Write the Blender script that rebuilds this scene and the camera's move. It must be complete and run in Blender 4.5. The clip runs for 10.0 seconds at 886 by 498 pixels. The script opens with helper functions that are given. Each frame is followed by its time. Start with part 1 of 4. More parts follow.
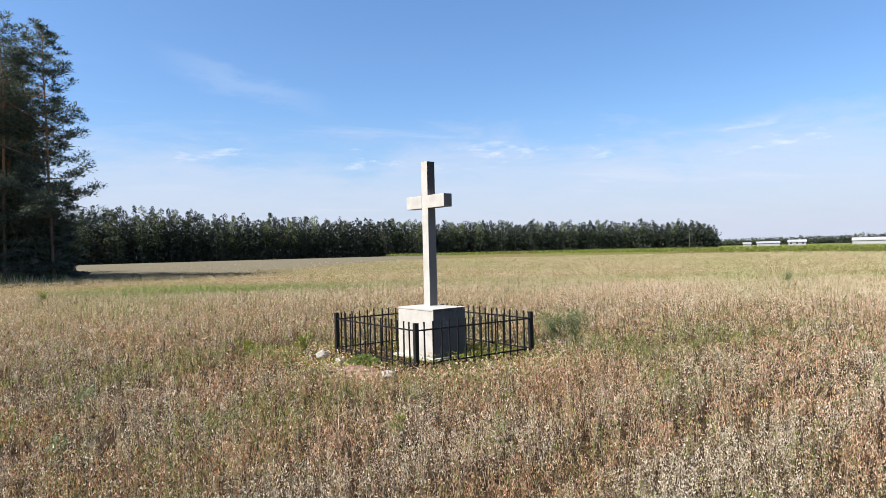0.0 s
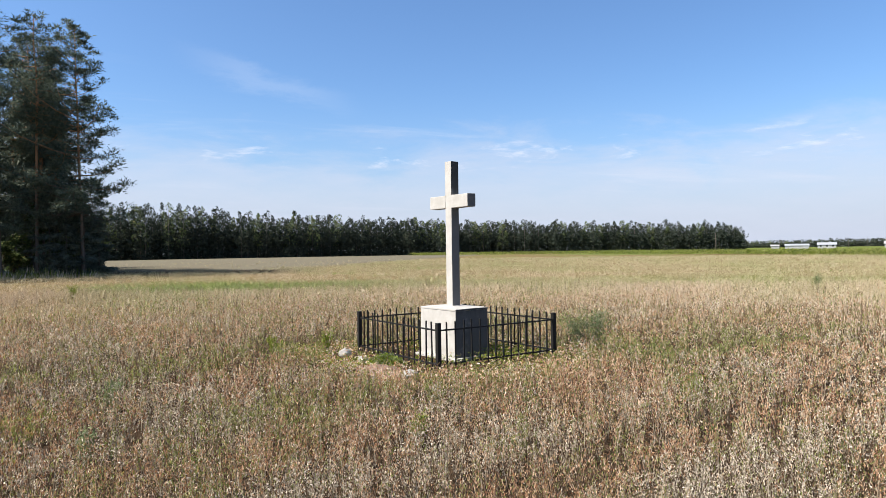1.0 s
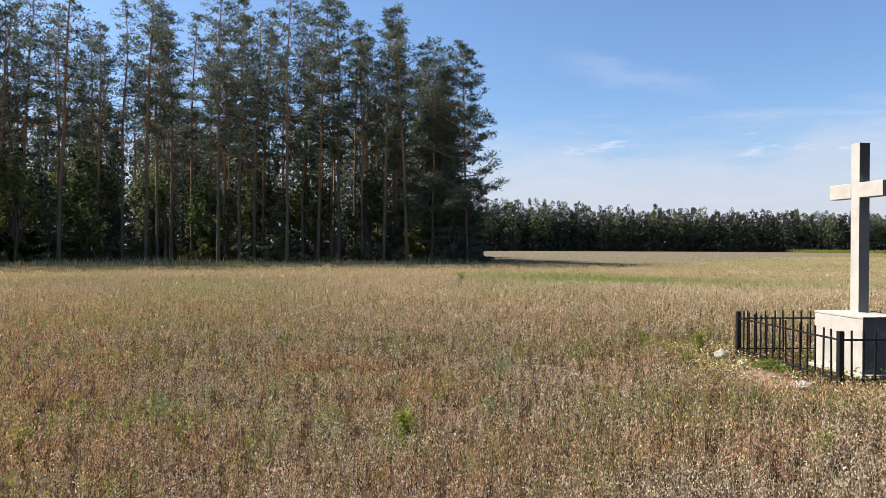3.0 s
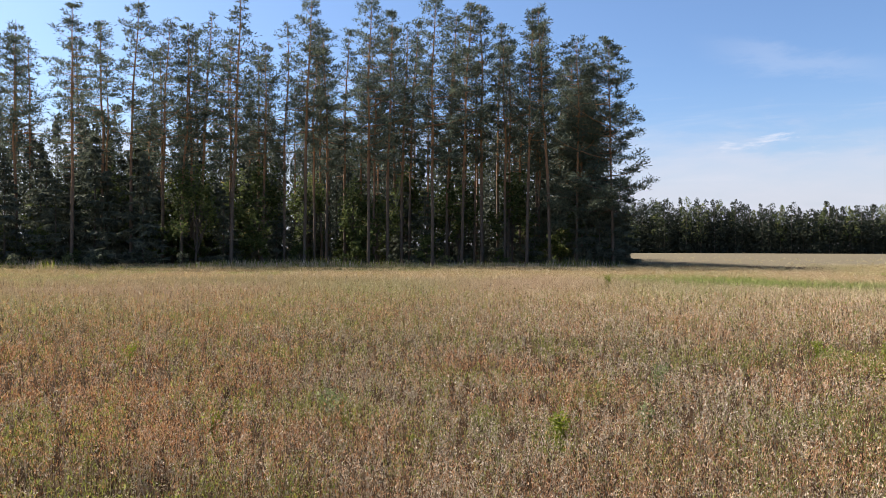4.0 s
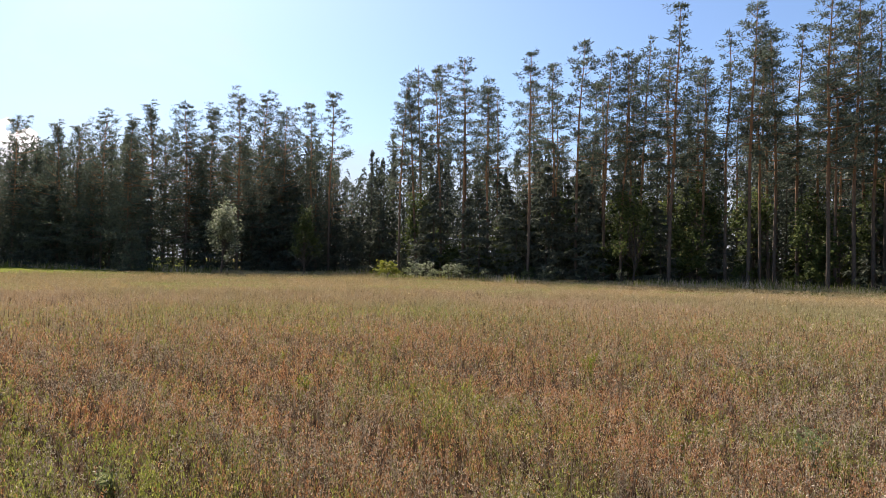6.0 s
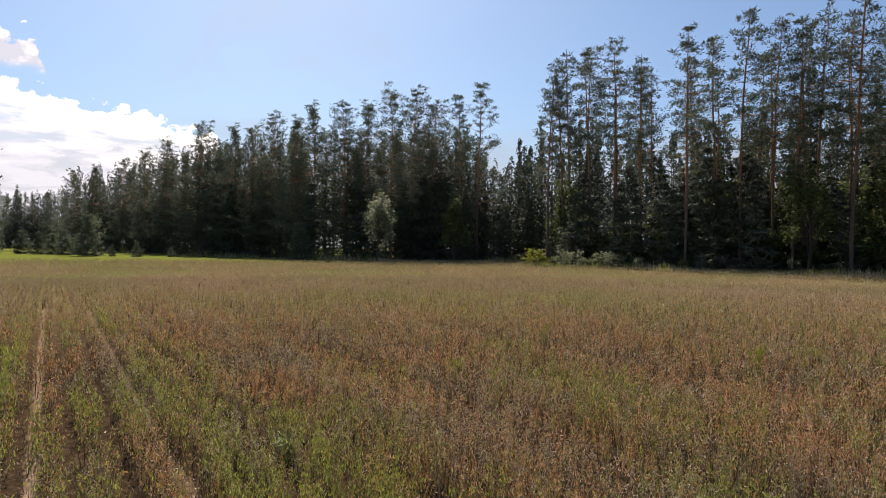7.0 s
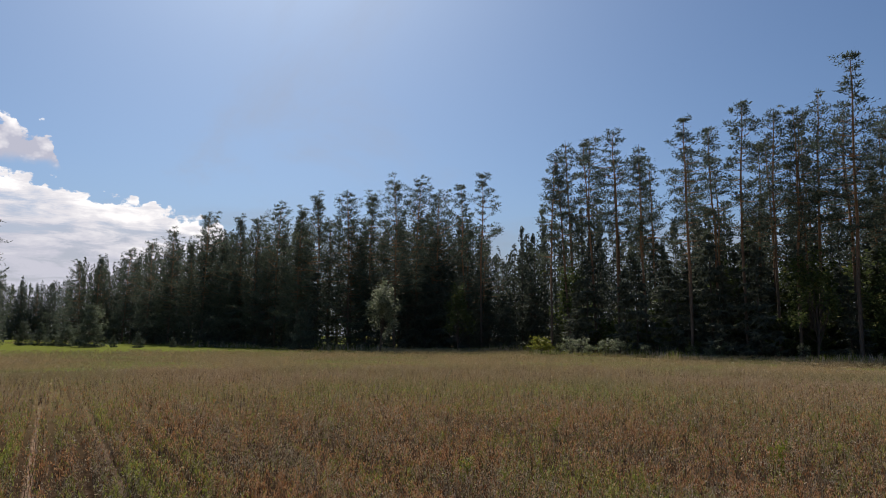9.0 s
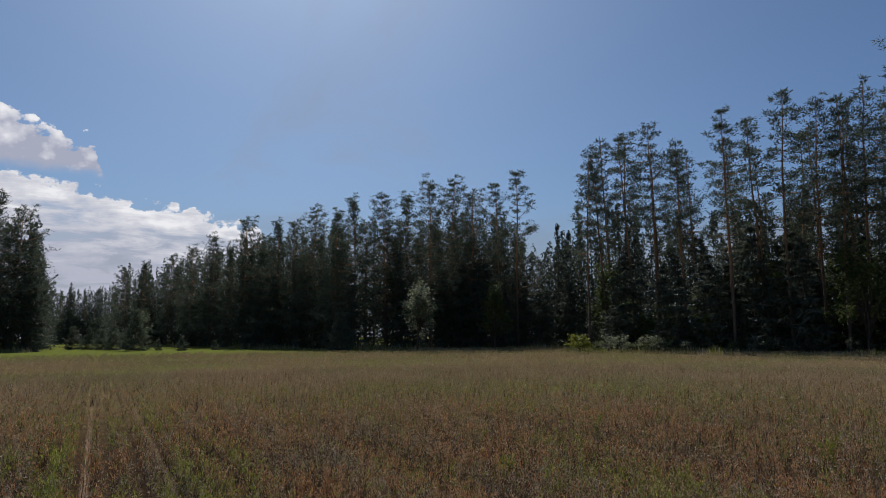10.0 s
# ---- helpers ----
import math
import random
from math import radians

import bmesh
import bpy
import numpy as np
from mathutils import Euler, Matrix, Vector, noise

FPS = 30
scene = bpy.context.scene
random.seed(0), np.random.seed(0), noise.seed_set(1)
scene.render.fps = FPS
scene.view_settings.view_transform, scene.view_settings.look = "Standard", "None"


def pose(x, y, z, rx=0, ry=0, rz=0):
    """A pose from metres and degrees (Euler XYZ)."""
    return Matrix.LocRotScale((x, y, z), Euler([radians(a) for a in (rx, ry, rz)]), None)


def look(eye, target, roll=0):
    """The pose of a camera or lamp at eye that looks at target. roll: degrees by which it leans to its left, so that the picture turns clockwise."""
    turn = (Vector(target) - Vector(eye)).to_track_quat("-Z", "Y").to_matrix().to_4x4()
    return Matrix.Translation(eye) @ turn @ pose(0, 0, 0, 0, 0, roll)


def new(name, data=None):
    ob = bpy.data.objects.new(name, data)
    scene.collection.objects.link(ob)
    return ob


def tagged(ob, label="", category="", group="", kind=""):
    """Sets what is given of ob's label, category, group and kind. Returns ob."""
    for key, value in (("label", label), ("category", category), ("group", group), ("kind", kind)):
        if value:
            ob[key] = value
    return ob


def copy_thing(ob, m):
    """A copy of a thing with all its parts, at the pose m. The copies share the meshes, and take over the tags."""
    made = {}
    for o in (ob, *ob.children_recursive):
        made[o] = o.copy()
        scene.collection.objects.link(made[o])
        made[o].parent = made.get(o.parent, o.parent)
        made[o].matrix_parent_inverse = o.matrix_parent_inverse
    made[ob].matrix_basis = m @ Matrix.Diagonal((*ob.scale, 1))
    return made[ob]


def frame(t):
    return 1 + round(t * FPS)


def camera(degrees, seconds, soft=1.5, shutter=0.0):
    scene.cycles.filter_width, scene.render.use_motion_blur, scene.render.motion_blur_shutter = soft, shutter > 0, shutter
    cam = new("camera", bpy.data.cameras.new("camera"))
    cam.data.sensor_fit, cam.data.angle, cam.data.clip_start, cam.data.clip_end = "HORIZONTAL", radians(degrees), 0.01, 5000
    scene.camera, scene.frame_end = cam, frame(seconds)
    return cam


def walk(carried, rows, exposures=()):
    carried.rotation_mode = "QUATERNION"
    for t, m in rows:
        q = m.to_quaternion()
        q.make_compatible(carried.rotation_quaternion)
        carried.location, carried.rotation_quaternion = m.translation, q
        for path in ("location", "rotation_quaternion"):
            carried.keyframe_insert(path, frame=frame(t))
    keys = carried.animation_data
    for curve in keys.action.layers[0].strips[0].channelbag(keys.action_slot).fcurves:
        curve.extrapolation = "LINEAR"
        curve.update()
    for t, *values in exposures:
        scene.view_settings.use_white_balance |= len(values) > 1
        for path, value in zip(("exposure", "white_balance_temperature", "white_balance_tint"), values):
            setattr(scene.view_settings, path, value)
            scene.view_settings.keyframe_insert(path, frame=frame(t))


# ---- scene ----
cam = camera(68.6, 10.0, 0.35)
# seconds, x, y, z, yaw, pitch, roll
ROWS = [
    (0.0, -0.0003, 0.0002, 1.6461, 1.01, 0.19, 1.37),
    (0.5, 0.0065, -0.0038, 1.6526, 1.22, 0.38, 1.13),
    (1.0, -0.0098, 0.0040, 1.6569, 2.99, 0.16, 0.80),
    (1.5, -0.0530, -0.0010, 1.6547, 9.07, 0.44, 0.43),
    (2.0, -0.0836, -0.0566, 1.6493, 19.67, 0.58, 0.64),
    (3.5, -0.2178, -0.1628, 1.6534, 39.36, -0.42, -0.54),
    (4.0, -0.2419, -0.2204, 1.6526, 46.33, -0.12, -0.18),
    (4.5, -0.2714, -0.2859, 1.6685, 55.52, -0.12, 0.03),
    (5.0, -0.3001, -0.3871, 1.6864, 64.85, 0.80, -0.15),
    (5.5, -0.3185, -0.4495, 1.6788, 74.68, 1.25, -0.83),
    (7.0, -0.2793, -0.5131, 1.6187, 96.27, -0.01, -0.76),
    (7.5, -0.3087, -0.4913, 1.6043, 99.72, -0.74, -0.96),
    (8.0, -0.3383, -0.4901, 1.5986, 98.42, -0.58, -0.71),
    (8.5, -0.3404, -0.5282, 1.6570, 96.34, 2.63, -0.53),
    (9.0, -0.3465, -0.5578, 1.6882, 96.59, 7.67, -0.30),
    (9.5, -0.3321, -0.5852, 1.6964, 96.69, 8.84, 0.12),
    (10.0, -0.3111, -0.5883, 1.6771, 99.78, 7.62, 0.48),
]
# seconds, stops, kelvin, tint
EXPOSURES = [(0.0, 1.3, 6450, 10), (2.0, 1.25, 6600, 10), (3.5, 1.28, 7000, 13), (5.5, 1.33, 7100, 16), (7.0, 0.68, 7350, 14), (8.0, 0.32, 7150, 13), (9.0, 0.08, 6800, 12), (10.0, -0.3, 6400, 11)]
walk(cam, [(t, pose(x, y, z, 90 + pitch, roll, yaw)) for t, x, y, z, yaw, pitch, roll in ROWS], EXPOSURES)

# ---- sky and sun ----
SUN_AZ, SUN_EL = 112.5, 47.0  # degrees to the left of the y axis, degrees above the horizon


def polar(az, r, z=0.0):
    """A place r metres from the origin, az degrees to the left of the y axis."""
    return Vector((-r * math.sin(radians(az)), r * math.cos(radians(az)), z))


class Nodes:
    """A short way to write node trees."""

    def __init__(self, tree):
        self.tree = tree
        tree.nodes.clear()

    def add(self, kind, ins=None):
        n = self.tree.nodes.new(kind)
        for k, v in (ins or {}).items():
            if isinstance(v, bpy.types.NodeSocket):
                self.tree.links.new(v, n.inputs[k])
            else:
                n.inputs[k].default_value = v
        return n

    def math(self, op, a, b=0.0, clamp=False):
        n = self.add("ShaderNodeMath", {0: a, 1: b})
        n.operation, n.use_clamp = op, clamp
        return n.outputs[0]

    def ramp(self, fac, stops, smooth=False):
        n = self.add("ShaderNodeValToRGB", {"Fac": fac})
        r = n.color_ramp
        r.interpolation = "EASE" if smooth else "LINEAR"
        while len(r.elements) < len(stops):
            r.elements.new(0.5)
        for e, (p, c) in zip(r.elements, stops):
            e.position, e.color = p, (*c, 1.0) if len(c) == 3 else c
        return n.outputs["Color"]

    def step(self, v, a, b):
        """0 below a, 1 above b, smooth between."""
        n = self.add("ShaderNodeMapRange")
        n.interpolation_type = "SMOOTHSTEP"
        self.tree.links.new(v, n.inputs["Value"])
        lo, hi, flip = (a, b, False) if a < b else (b, a, True)
        n.inputs["From Min"].default_value, n.inputs["From Max"].default_value = lo, hi
        n.inputs["To Min"].default_value, n.inputs["To Max"].default_value = (1.0, 0.0) if flip else (0.0, 1.0)
        return n.outputs[0]

    def noise(self, vec, scale, detail=4.0, rough=0.55, distort=0.0):
        return self.add("ShaderNodeTexNoise", {"Vector": vec, "Scale": scale, "Detail": detail, "Roughness": rough, "Distortion": distort}).outputs["Fac"]

    def mix(self, fac, a, b, blend="MIX"):
        n = self.add("ShaderNodeMix")
        n.data_type, n.blend_type = "RGBA", blend
        for k, v in ((0, fac), (6, a), (7, b)):
            if isinstance(v, bpy.types.NodeSocket):
                self.tree.links.new(v, n.inputs[k])
            else:
                n.inputs[k].default_value = v if k == 0 or len(v) == 4 else (*v, 1.0)
        return n.outputs[2]


world = bpy.data.worlds.new("sky")
scene.world = world
world.use_nodes = True
W = Nodes(world.node_tree)
sky = W.add("ShaderNodeTexSky")
sky.sky_type, sky.sun_disc = "NISHITA", False
sky.sun_elevation, sky.sun_rotation = radians(SUN_EL), radians(-SUN_AZ)
sky.altitude, sky.air_density, sky.dust_density, sky.ozone_density = 150.0, 1.0, 1.4, 2.0
way = W.add("ShaderNodeTexCoord").outputs["Generated"]
xyz = W.add("ShaderNodeSeparateXYZ", {0: way})
up = xyz.outputs["Z"]
azim = W.math("ARCTAN2", W.math("MULTIPLY", xyz.outputs["X"], -1.0), xyz.outputs["Y"])
# a thin high layer: the direction cast on a plane overhead, drawn out one way
lift = W.math("ADD", W.math("MAXIMUM", up, 0.0), 0.05)
px, py = W.math("DIVIDE", xyz.outputs["X"], lift), W.math("DIVIDE", xyz.outputs["Y"], lift)
plane = W.add("ShaderNodeCombineXYZ", {0: W.math("MULTIPLY", W.math("ADD", px, W.math("MULTIPLY", py, 0.5)), 0.45), 1: W.math("SUBTRACT", py, W.math("MULTIPLY", px, 0.5))}).outputs[0]
veil = W.noise(plane, 0.62, 7.0, 0.62, 0.5)
veil = W.math("MULTIPLY", W.step(veil, 0.53, 0.76), W.step(up, 0.02, 0.10))
wisp = W.add("ShaderNodeMapping", {"Vector": way, "Scale": (7.0, 7.0, 26.0)}).outputs[0]
low_edge = W.math("MULTIPLY", W.math("SUBTRACT", W.noise(wisp, 0.8, 7.0, 0.6, 0.3), 0.5), 0.22)
bank = W.step(W.math("ADD", up, low_edge), 0.185, 0.105)
bank = W.math("MULTIPLY", W.math("MULTIPLY", bank, W.step(W.math("ABSOLUTE", W.math("SUBTRACT", azim, 0.6)), 2.2, 1.5)), W.math("ADD", 0.35, W.math("MULTIPLY", W.noise(wisp, 1.6, 6.0, 0.6), 0.75)))
slant = W.math("SUBTRACT", up, W.math("ADD", 0.246, W.math("MULTIPLY", W.math("SUBTRACT", azim, 0.31), 0.24)))
streak = W.math("MULTIPLY", W.step(W.math("ABSOLUTE", W.math("ADD", slant, W.math("MULTIPLY", W.math("SUBTRACT", W.noise(wisp, 1.1, 6.0, 0.65, 0.6), 0.5), 0.07))), 0.026, 0.0), W.step(W.math("ABSOLUTE", W.math("SUBTRACT", azim, 0.31)), 0.15, 0.02))
haze = W.step(up, 0.30, -0.02)
haze = W.math("POWER", haze, 2.2)
# heaped clouds low in the south-west: a long heap above the wood and a second one over it
heap_vec = W.add("ShaderNodeCombineXYZ", {0: W.math("MULTIPLY", azim, 26.0), 1: W.math("MULTIPLY", up, 34.0)}).outputs[0]
billow = W.add("ShaderNodeTexVoronoi", {"Vector": heap_vec, "Scale": 1.5, "Detail": 3.0, "Roughness": 0.5})
billow.feature = "SMOOTH_F1"
puff = W.math("ADD", W.math("MULTIPLY", W.math("SUBTRACT", W.noise(heap_vec, 0.9, 7.0, 0.6), 0.5), 0.06), W.math("MULTIPLY", W.math("SUBTRACT", 0.42, billow.outputs["Distance"]), 0.032))
top_a = W.math("ADD", 0.180, W.math("MULTIPLY", W.math("MAXIMUM", W.math("SUBTRACT", azim, 2.06), 0.0), 0.17))
top_a = W.math("SUBTRACT", W.math("MINIMUM", top_a, 0.225), W.math("MULTIPLY", W.step(azim, 2.03, 1.985), 0.08))
heap_a = W.math("ADD", puff, W.math("SUBTRACT", top_a, up))
top_b = W.math("ADD", 0.205, W.math("MULTIPLY", W.step(azim, 2.215, 2.25), 0.063))
top_b = W.math("ADD", top_b, W.math("MULTIPLY", W.math("MAXIMUM", W.math("SUBTRACT", azim, 2.27), 0.0), 0.5))
heap_b = W.math("MINIMUM", W.math("ADD", puff, W.math("SUBTRACT", top_b, up)), W.math("MULTIPLY", W.math("SUBTRACT", azim, 2.228), 0.8))
floor_b = W.step(W.math("ADD", up, W.math("MULTIPLY", puff, 0.3)), 0.210, 0.228)
flat_vec = W.add("ShaderNodeMapping", {"Vector": heap_vec, "Rotation": (0.0, 0.0, 0.16), "Scale": (0.28, 1.0, 1.0)}).outputs[0]
layer = W.noise(flat_vec, 1.6, 6.0, 0.6, 0.4)
ends = W.math("MULTIPLY", W.step(azim, 2.95, 2.6), W.step(azim, 1.96, 2.0))
mask_a = W.math("MULTIPLY", W.step(heap_a, 0.0, 0.006), ends)
mask_b = W.math("MULTIPLY", W.math("MULTIPLY", W.step(heap_b, 0.0, 0.006), floor_b), ends)
thin_a = W.math("MULTIPLY", mask_a, W.math("SUBTRACT", 1.0, W.math("MULTIPLY", W.math("MULTIPLY", W.step(heap_a, 0.012, 0.035), W.step(layer, 0.54, 0.36)), 0.5)))
light_a = W.ramp(W.math("ADD", W.math("MULTIPLY", heap_a, 6.0), W.math("MULTIPLY", W.math("SUBTRACT", 0.62, layer), 1.4)), [(0.05, (20.5, 20.5, 20.8)), (0.28, (14.8, 15.0, 16.2)), (0.65, (10.8, 11.2, 13.2))])
light_b = W.ramp(W.math("ADD", W.math("MULTIPLY", W.math("SUBTRACT", 0.262, up), 8.0), W.math("MULTIPLY", W.math("SUBTRACT", billow.outputs["Distance"], 0.3), 0.9)), [(0.05, (20.5, 20.5, 20.8)), (0.35, (14.8, 15.0, 16.4)), (0.7, (9.2, 9.7, 12.0))])
col = W.mix(1.0, sky.outputs["Color"], (0.99, 1.27, 1.56), "MULTIPLY")
col = W.mix(W.step(up, 0.45, 0.95), col, W.mix(1.0, col, (0.6, 0.6, 0.62), "MULTIPLY"))
col = W.mix(haze, col, (4.7, 5.3, 6.5))
col = W.mix(W.math("MULTIPLY", veil, 0.42), col, (7.0, 7.4, 8.4))
col = W.mix(W.math("MULTIPLY", streak, 0.13), col, (7.6, 8.0, 9.0))
col = W.mix(W.math("MULTIPLY", bank, 0.62), col, (6.0, 6.3, 7.4))
puffs = W.math("MULTIPLY", W.step(W.noise(wisp, 1.5, 6.0, 0.6, 0.3), 0.58, 0.72), W.math("MULTIPLY", W.step(W.math("ABSOLUTE", W.math("SUBTRACT", up, 0.145)), 0.032, 0.006), W.step(azim, 0.75, 0.55)))
col = W.mix(W.math("MULTIPLY", puffs, 0.45), col, (8.4, 8.5, 9.2))
col = W.mix(thin_a, col, light_a)
col = W.mix(mask_b, col, light_b)
W.add("ShaderNodeOutputWorld", {"Surface": W.add("ShaderNodeBackground", {"Color": col, "Strength": 0.051}).outputs[0]})

sun = new("sun", bpy.data.lights.new("sun", "SUN"))
sun.data.energy, sun.data.angle, sun.data.color = 5.0, radians(0.53), (1.0, 0.95, 0.87)
sun.matrix_basis = look(polar(SUN_AZ, 100 * math.cos(radians(SUN_EL)), 100 * math.sin(radians(SUN_EL))), (0, 0, 0))

# ---- materials ----


def material(name):
    m = bpy.data.materials.new(name)
    m.use_nodes = True
    return m, Nodes(m.node_tree)


def finish(n, color, rough=0.8, bump=None, strength=0.3, dist=0.01, metallic=0.0, spec=0.3):
    ins = {"Base Color": color, "Roughness": rough, "Metallic": metallic, "Specular IOR Level": spec}
    if bump is not None:
        ins["Normal"] = n.add("ShaderNodeBump", {"Height": bump, "Strength": strength, "Distance": dist}).outputs[0]
    b = n.add("ShaderNodeBsdfPrincipled", ins)
    n.add("ShaderNodeOutputMaterial", {"Surface": b.outputs[0]})


def leafy(name, stops, see=0.35, rough=0.55, spec=0.25, glow=(1.0, 1.0, 1.0)):
    """Leaves, needles and straw: a colour for each piece, some light shining through."""
    m, n = material(name)
    geo = n.add("ShaderNodeNewGeometry")
    pos = geo.outputs["Position"]
    col = n.ramp(geo.outputs["Random Per Island"], stops)
    tree = n.add("ShaderNodeObjectInfo").outputs["Random"]
    col = n.mix(0.45, col, n.mix(tree, (0.62, 0.66, 0.62), (1.25, 1.2, 1.1)), "MULTIPLY")
    b = n.add("ShaderNodeBsdfPrincipled", {"Base Color": col, "Roughness": rough, "Specular IOR Level": spec})
    t = n.add("ShaderNodeBsdfTranslucent", {"Color": n.mix(1.0, col, glow, "MULTIPLY")})
    mixed = n.add("ShaderNodeMixShader", {0: see, 1: b.outputs[0], 2: t.outputs[0]})
    n.add("ShaderNodeOutputMaterial", {"Surface": mixed.outputs[0]})
    return m


def concrete_material():
    m, n = material("whitewashed_concrete")
    pos = n.add("ShaderNodeTexCoord").outputs["Object"]
    big, fine = n.noise(pos, 3.0, 5.0, 0.6), n.noise(pos, 28.0, 3.0, 0.5)
    col = n.ramp(big, [(0.3, (0.27, 0.255, 0.23)), (0.55, (0.345, 0.328, 0.303)), (0.75, (0.39, 0.373, 0.35))])
    stretched = n.add("ShaderNodeMapping", {"Vector": pos, "Scale": (14.0, 14.0, 1.2)}).outputs[0]
    streak = n.step(n.noise(stretched, 1.5, 5.0, 0.6), 0.56, 0.76)
    col = n.mix(n.math("MULTIPLY", streak, 0.4), col, (0.22, 0.21, 0.19))
    moss = n.step(n.noise(pos, 9.0, 6.0, 0.7), 0.60, 0.72)
    col = n.mix(n.math("MULTIPLY", moss, 0.35), col, (0.15, 0.15, 0.13))
    col = n.mix(n.math("MULTIPLY", n.step(fine, 0.45, 0.7), 0.25), col, (0.27, 0.26, 0.235))
    # black stains and painted shade, side off the sun: cross head, plinth rim
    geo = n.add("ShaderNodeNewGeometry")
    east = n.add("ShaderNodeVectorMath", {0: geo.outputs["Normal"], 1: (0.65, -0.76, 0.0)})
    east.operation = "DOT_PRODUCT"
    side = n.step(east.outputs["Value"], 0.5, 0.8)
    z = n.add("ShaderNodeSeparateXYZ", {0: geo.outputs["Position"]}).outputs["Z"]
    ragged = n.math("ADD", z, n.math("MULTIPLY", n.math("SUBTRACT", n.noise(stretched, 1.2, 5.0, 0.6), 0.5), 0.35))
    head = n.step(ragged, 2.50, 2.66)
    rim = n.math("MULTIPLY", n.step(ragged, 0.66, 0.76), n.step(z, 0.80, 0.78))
    stain_shade = n.math("MULTIPLY", side, n.math("MAXIMUM", head, rim))
    col = n.mix(n.math("MULTIPLY", stain_shade, 0.94), col, (0.018, 0.017, 0.016))
    # this side's shade is put into its colour, strongest on the plinth
    side_shade = n.math("MULTIPLY", side, n.step(n.noise(pos, 2.2, 6.0, 0.65), 0.2, 0.46))
    col = n.mix(n.math("MULTIPLY", side_shade, n.math("ADD", 0.72, n.math("MULTIPLY", n.step(z, 0.8, 0.7), 0.2))), col, (0.062, 0.06, 0.058))
    finish(n, col, 0.9)
    return m


def iron_material():
    m, n = material("black_painted_iron")
    pos = n.add("ShaderNodeTexCoord").outputs["Object"]
    v = n.noise(pos, 25.0, 5.0, 0.6)
    col = n.ramp(v, [(0.4, (0.005, 0.005, 0.0055)), (0.62, (0.009, 0.0085, 0.008)), (0.74, (0.03, 0.015, 0.009))])
    finish(n, col, 0.6, spec=0.25)
    return m


def stone_material():
    m, n = material("pale_field_stone")
    pos = n.add("ShaderNodeTexCoord").outputs["Object"]
    col = n.ramp(n.noise(pos, 7.0, 7.0, 0.65), [(0.3, (0.16, 0.148, 0.135)), (0.5, (0.29, 0.27, 0.245)), (0.7, (0.37, 0.355, 0.33))])
    finish(n, col, 0.9, n.noise(pos, 12.0, 4.0, 0.6), 0.3, 0.01)
    return m


def soil_material():
    m, n = material("bare_reddish_soil")
    pos = n.add("ShaderNodeNewGeometry").outputs["Position"]
    col = n.ramp(n.noise(pos, 12.0, 8.0, 0.7), [(0.3, (0.09, 0.055, 0.04)), (0.5, (0.155, 0.102, 0.076)), (0.7, (0.215, 0.155, 0.122))])
    finish(n, col, 0.95, spec=0.1)
    return m


ROW_AZ = 127.5  # the seed rows run this way
ROW_N = (math.cos(radians(ROW_AZ)), math.sin(radians(ROW_AZ)))


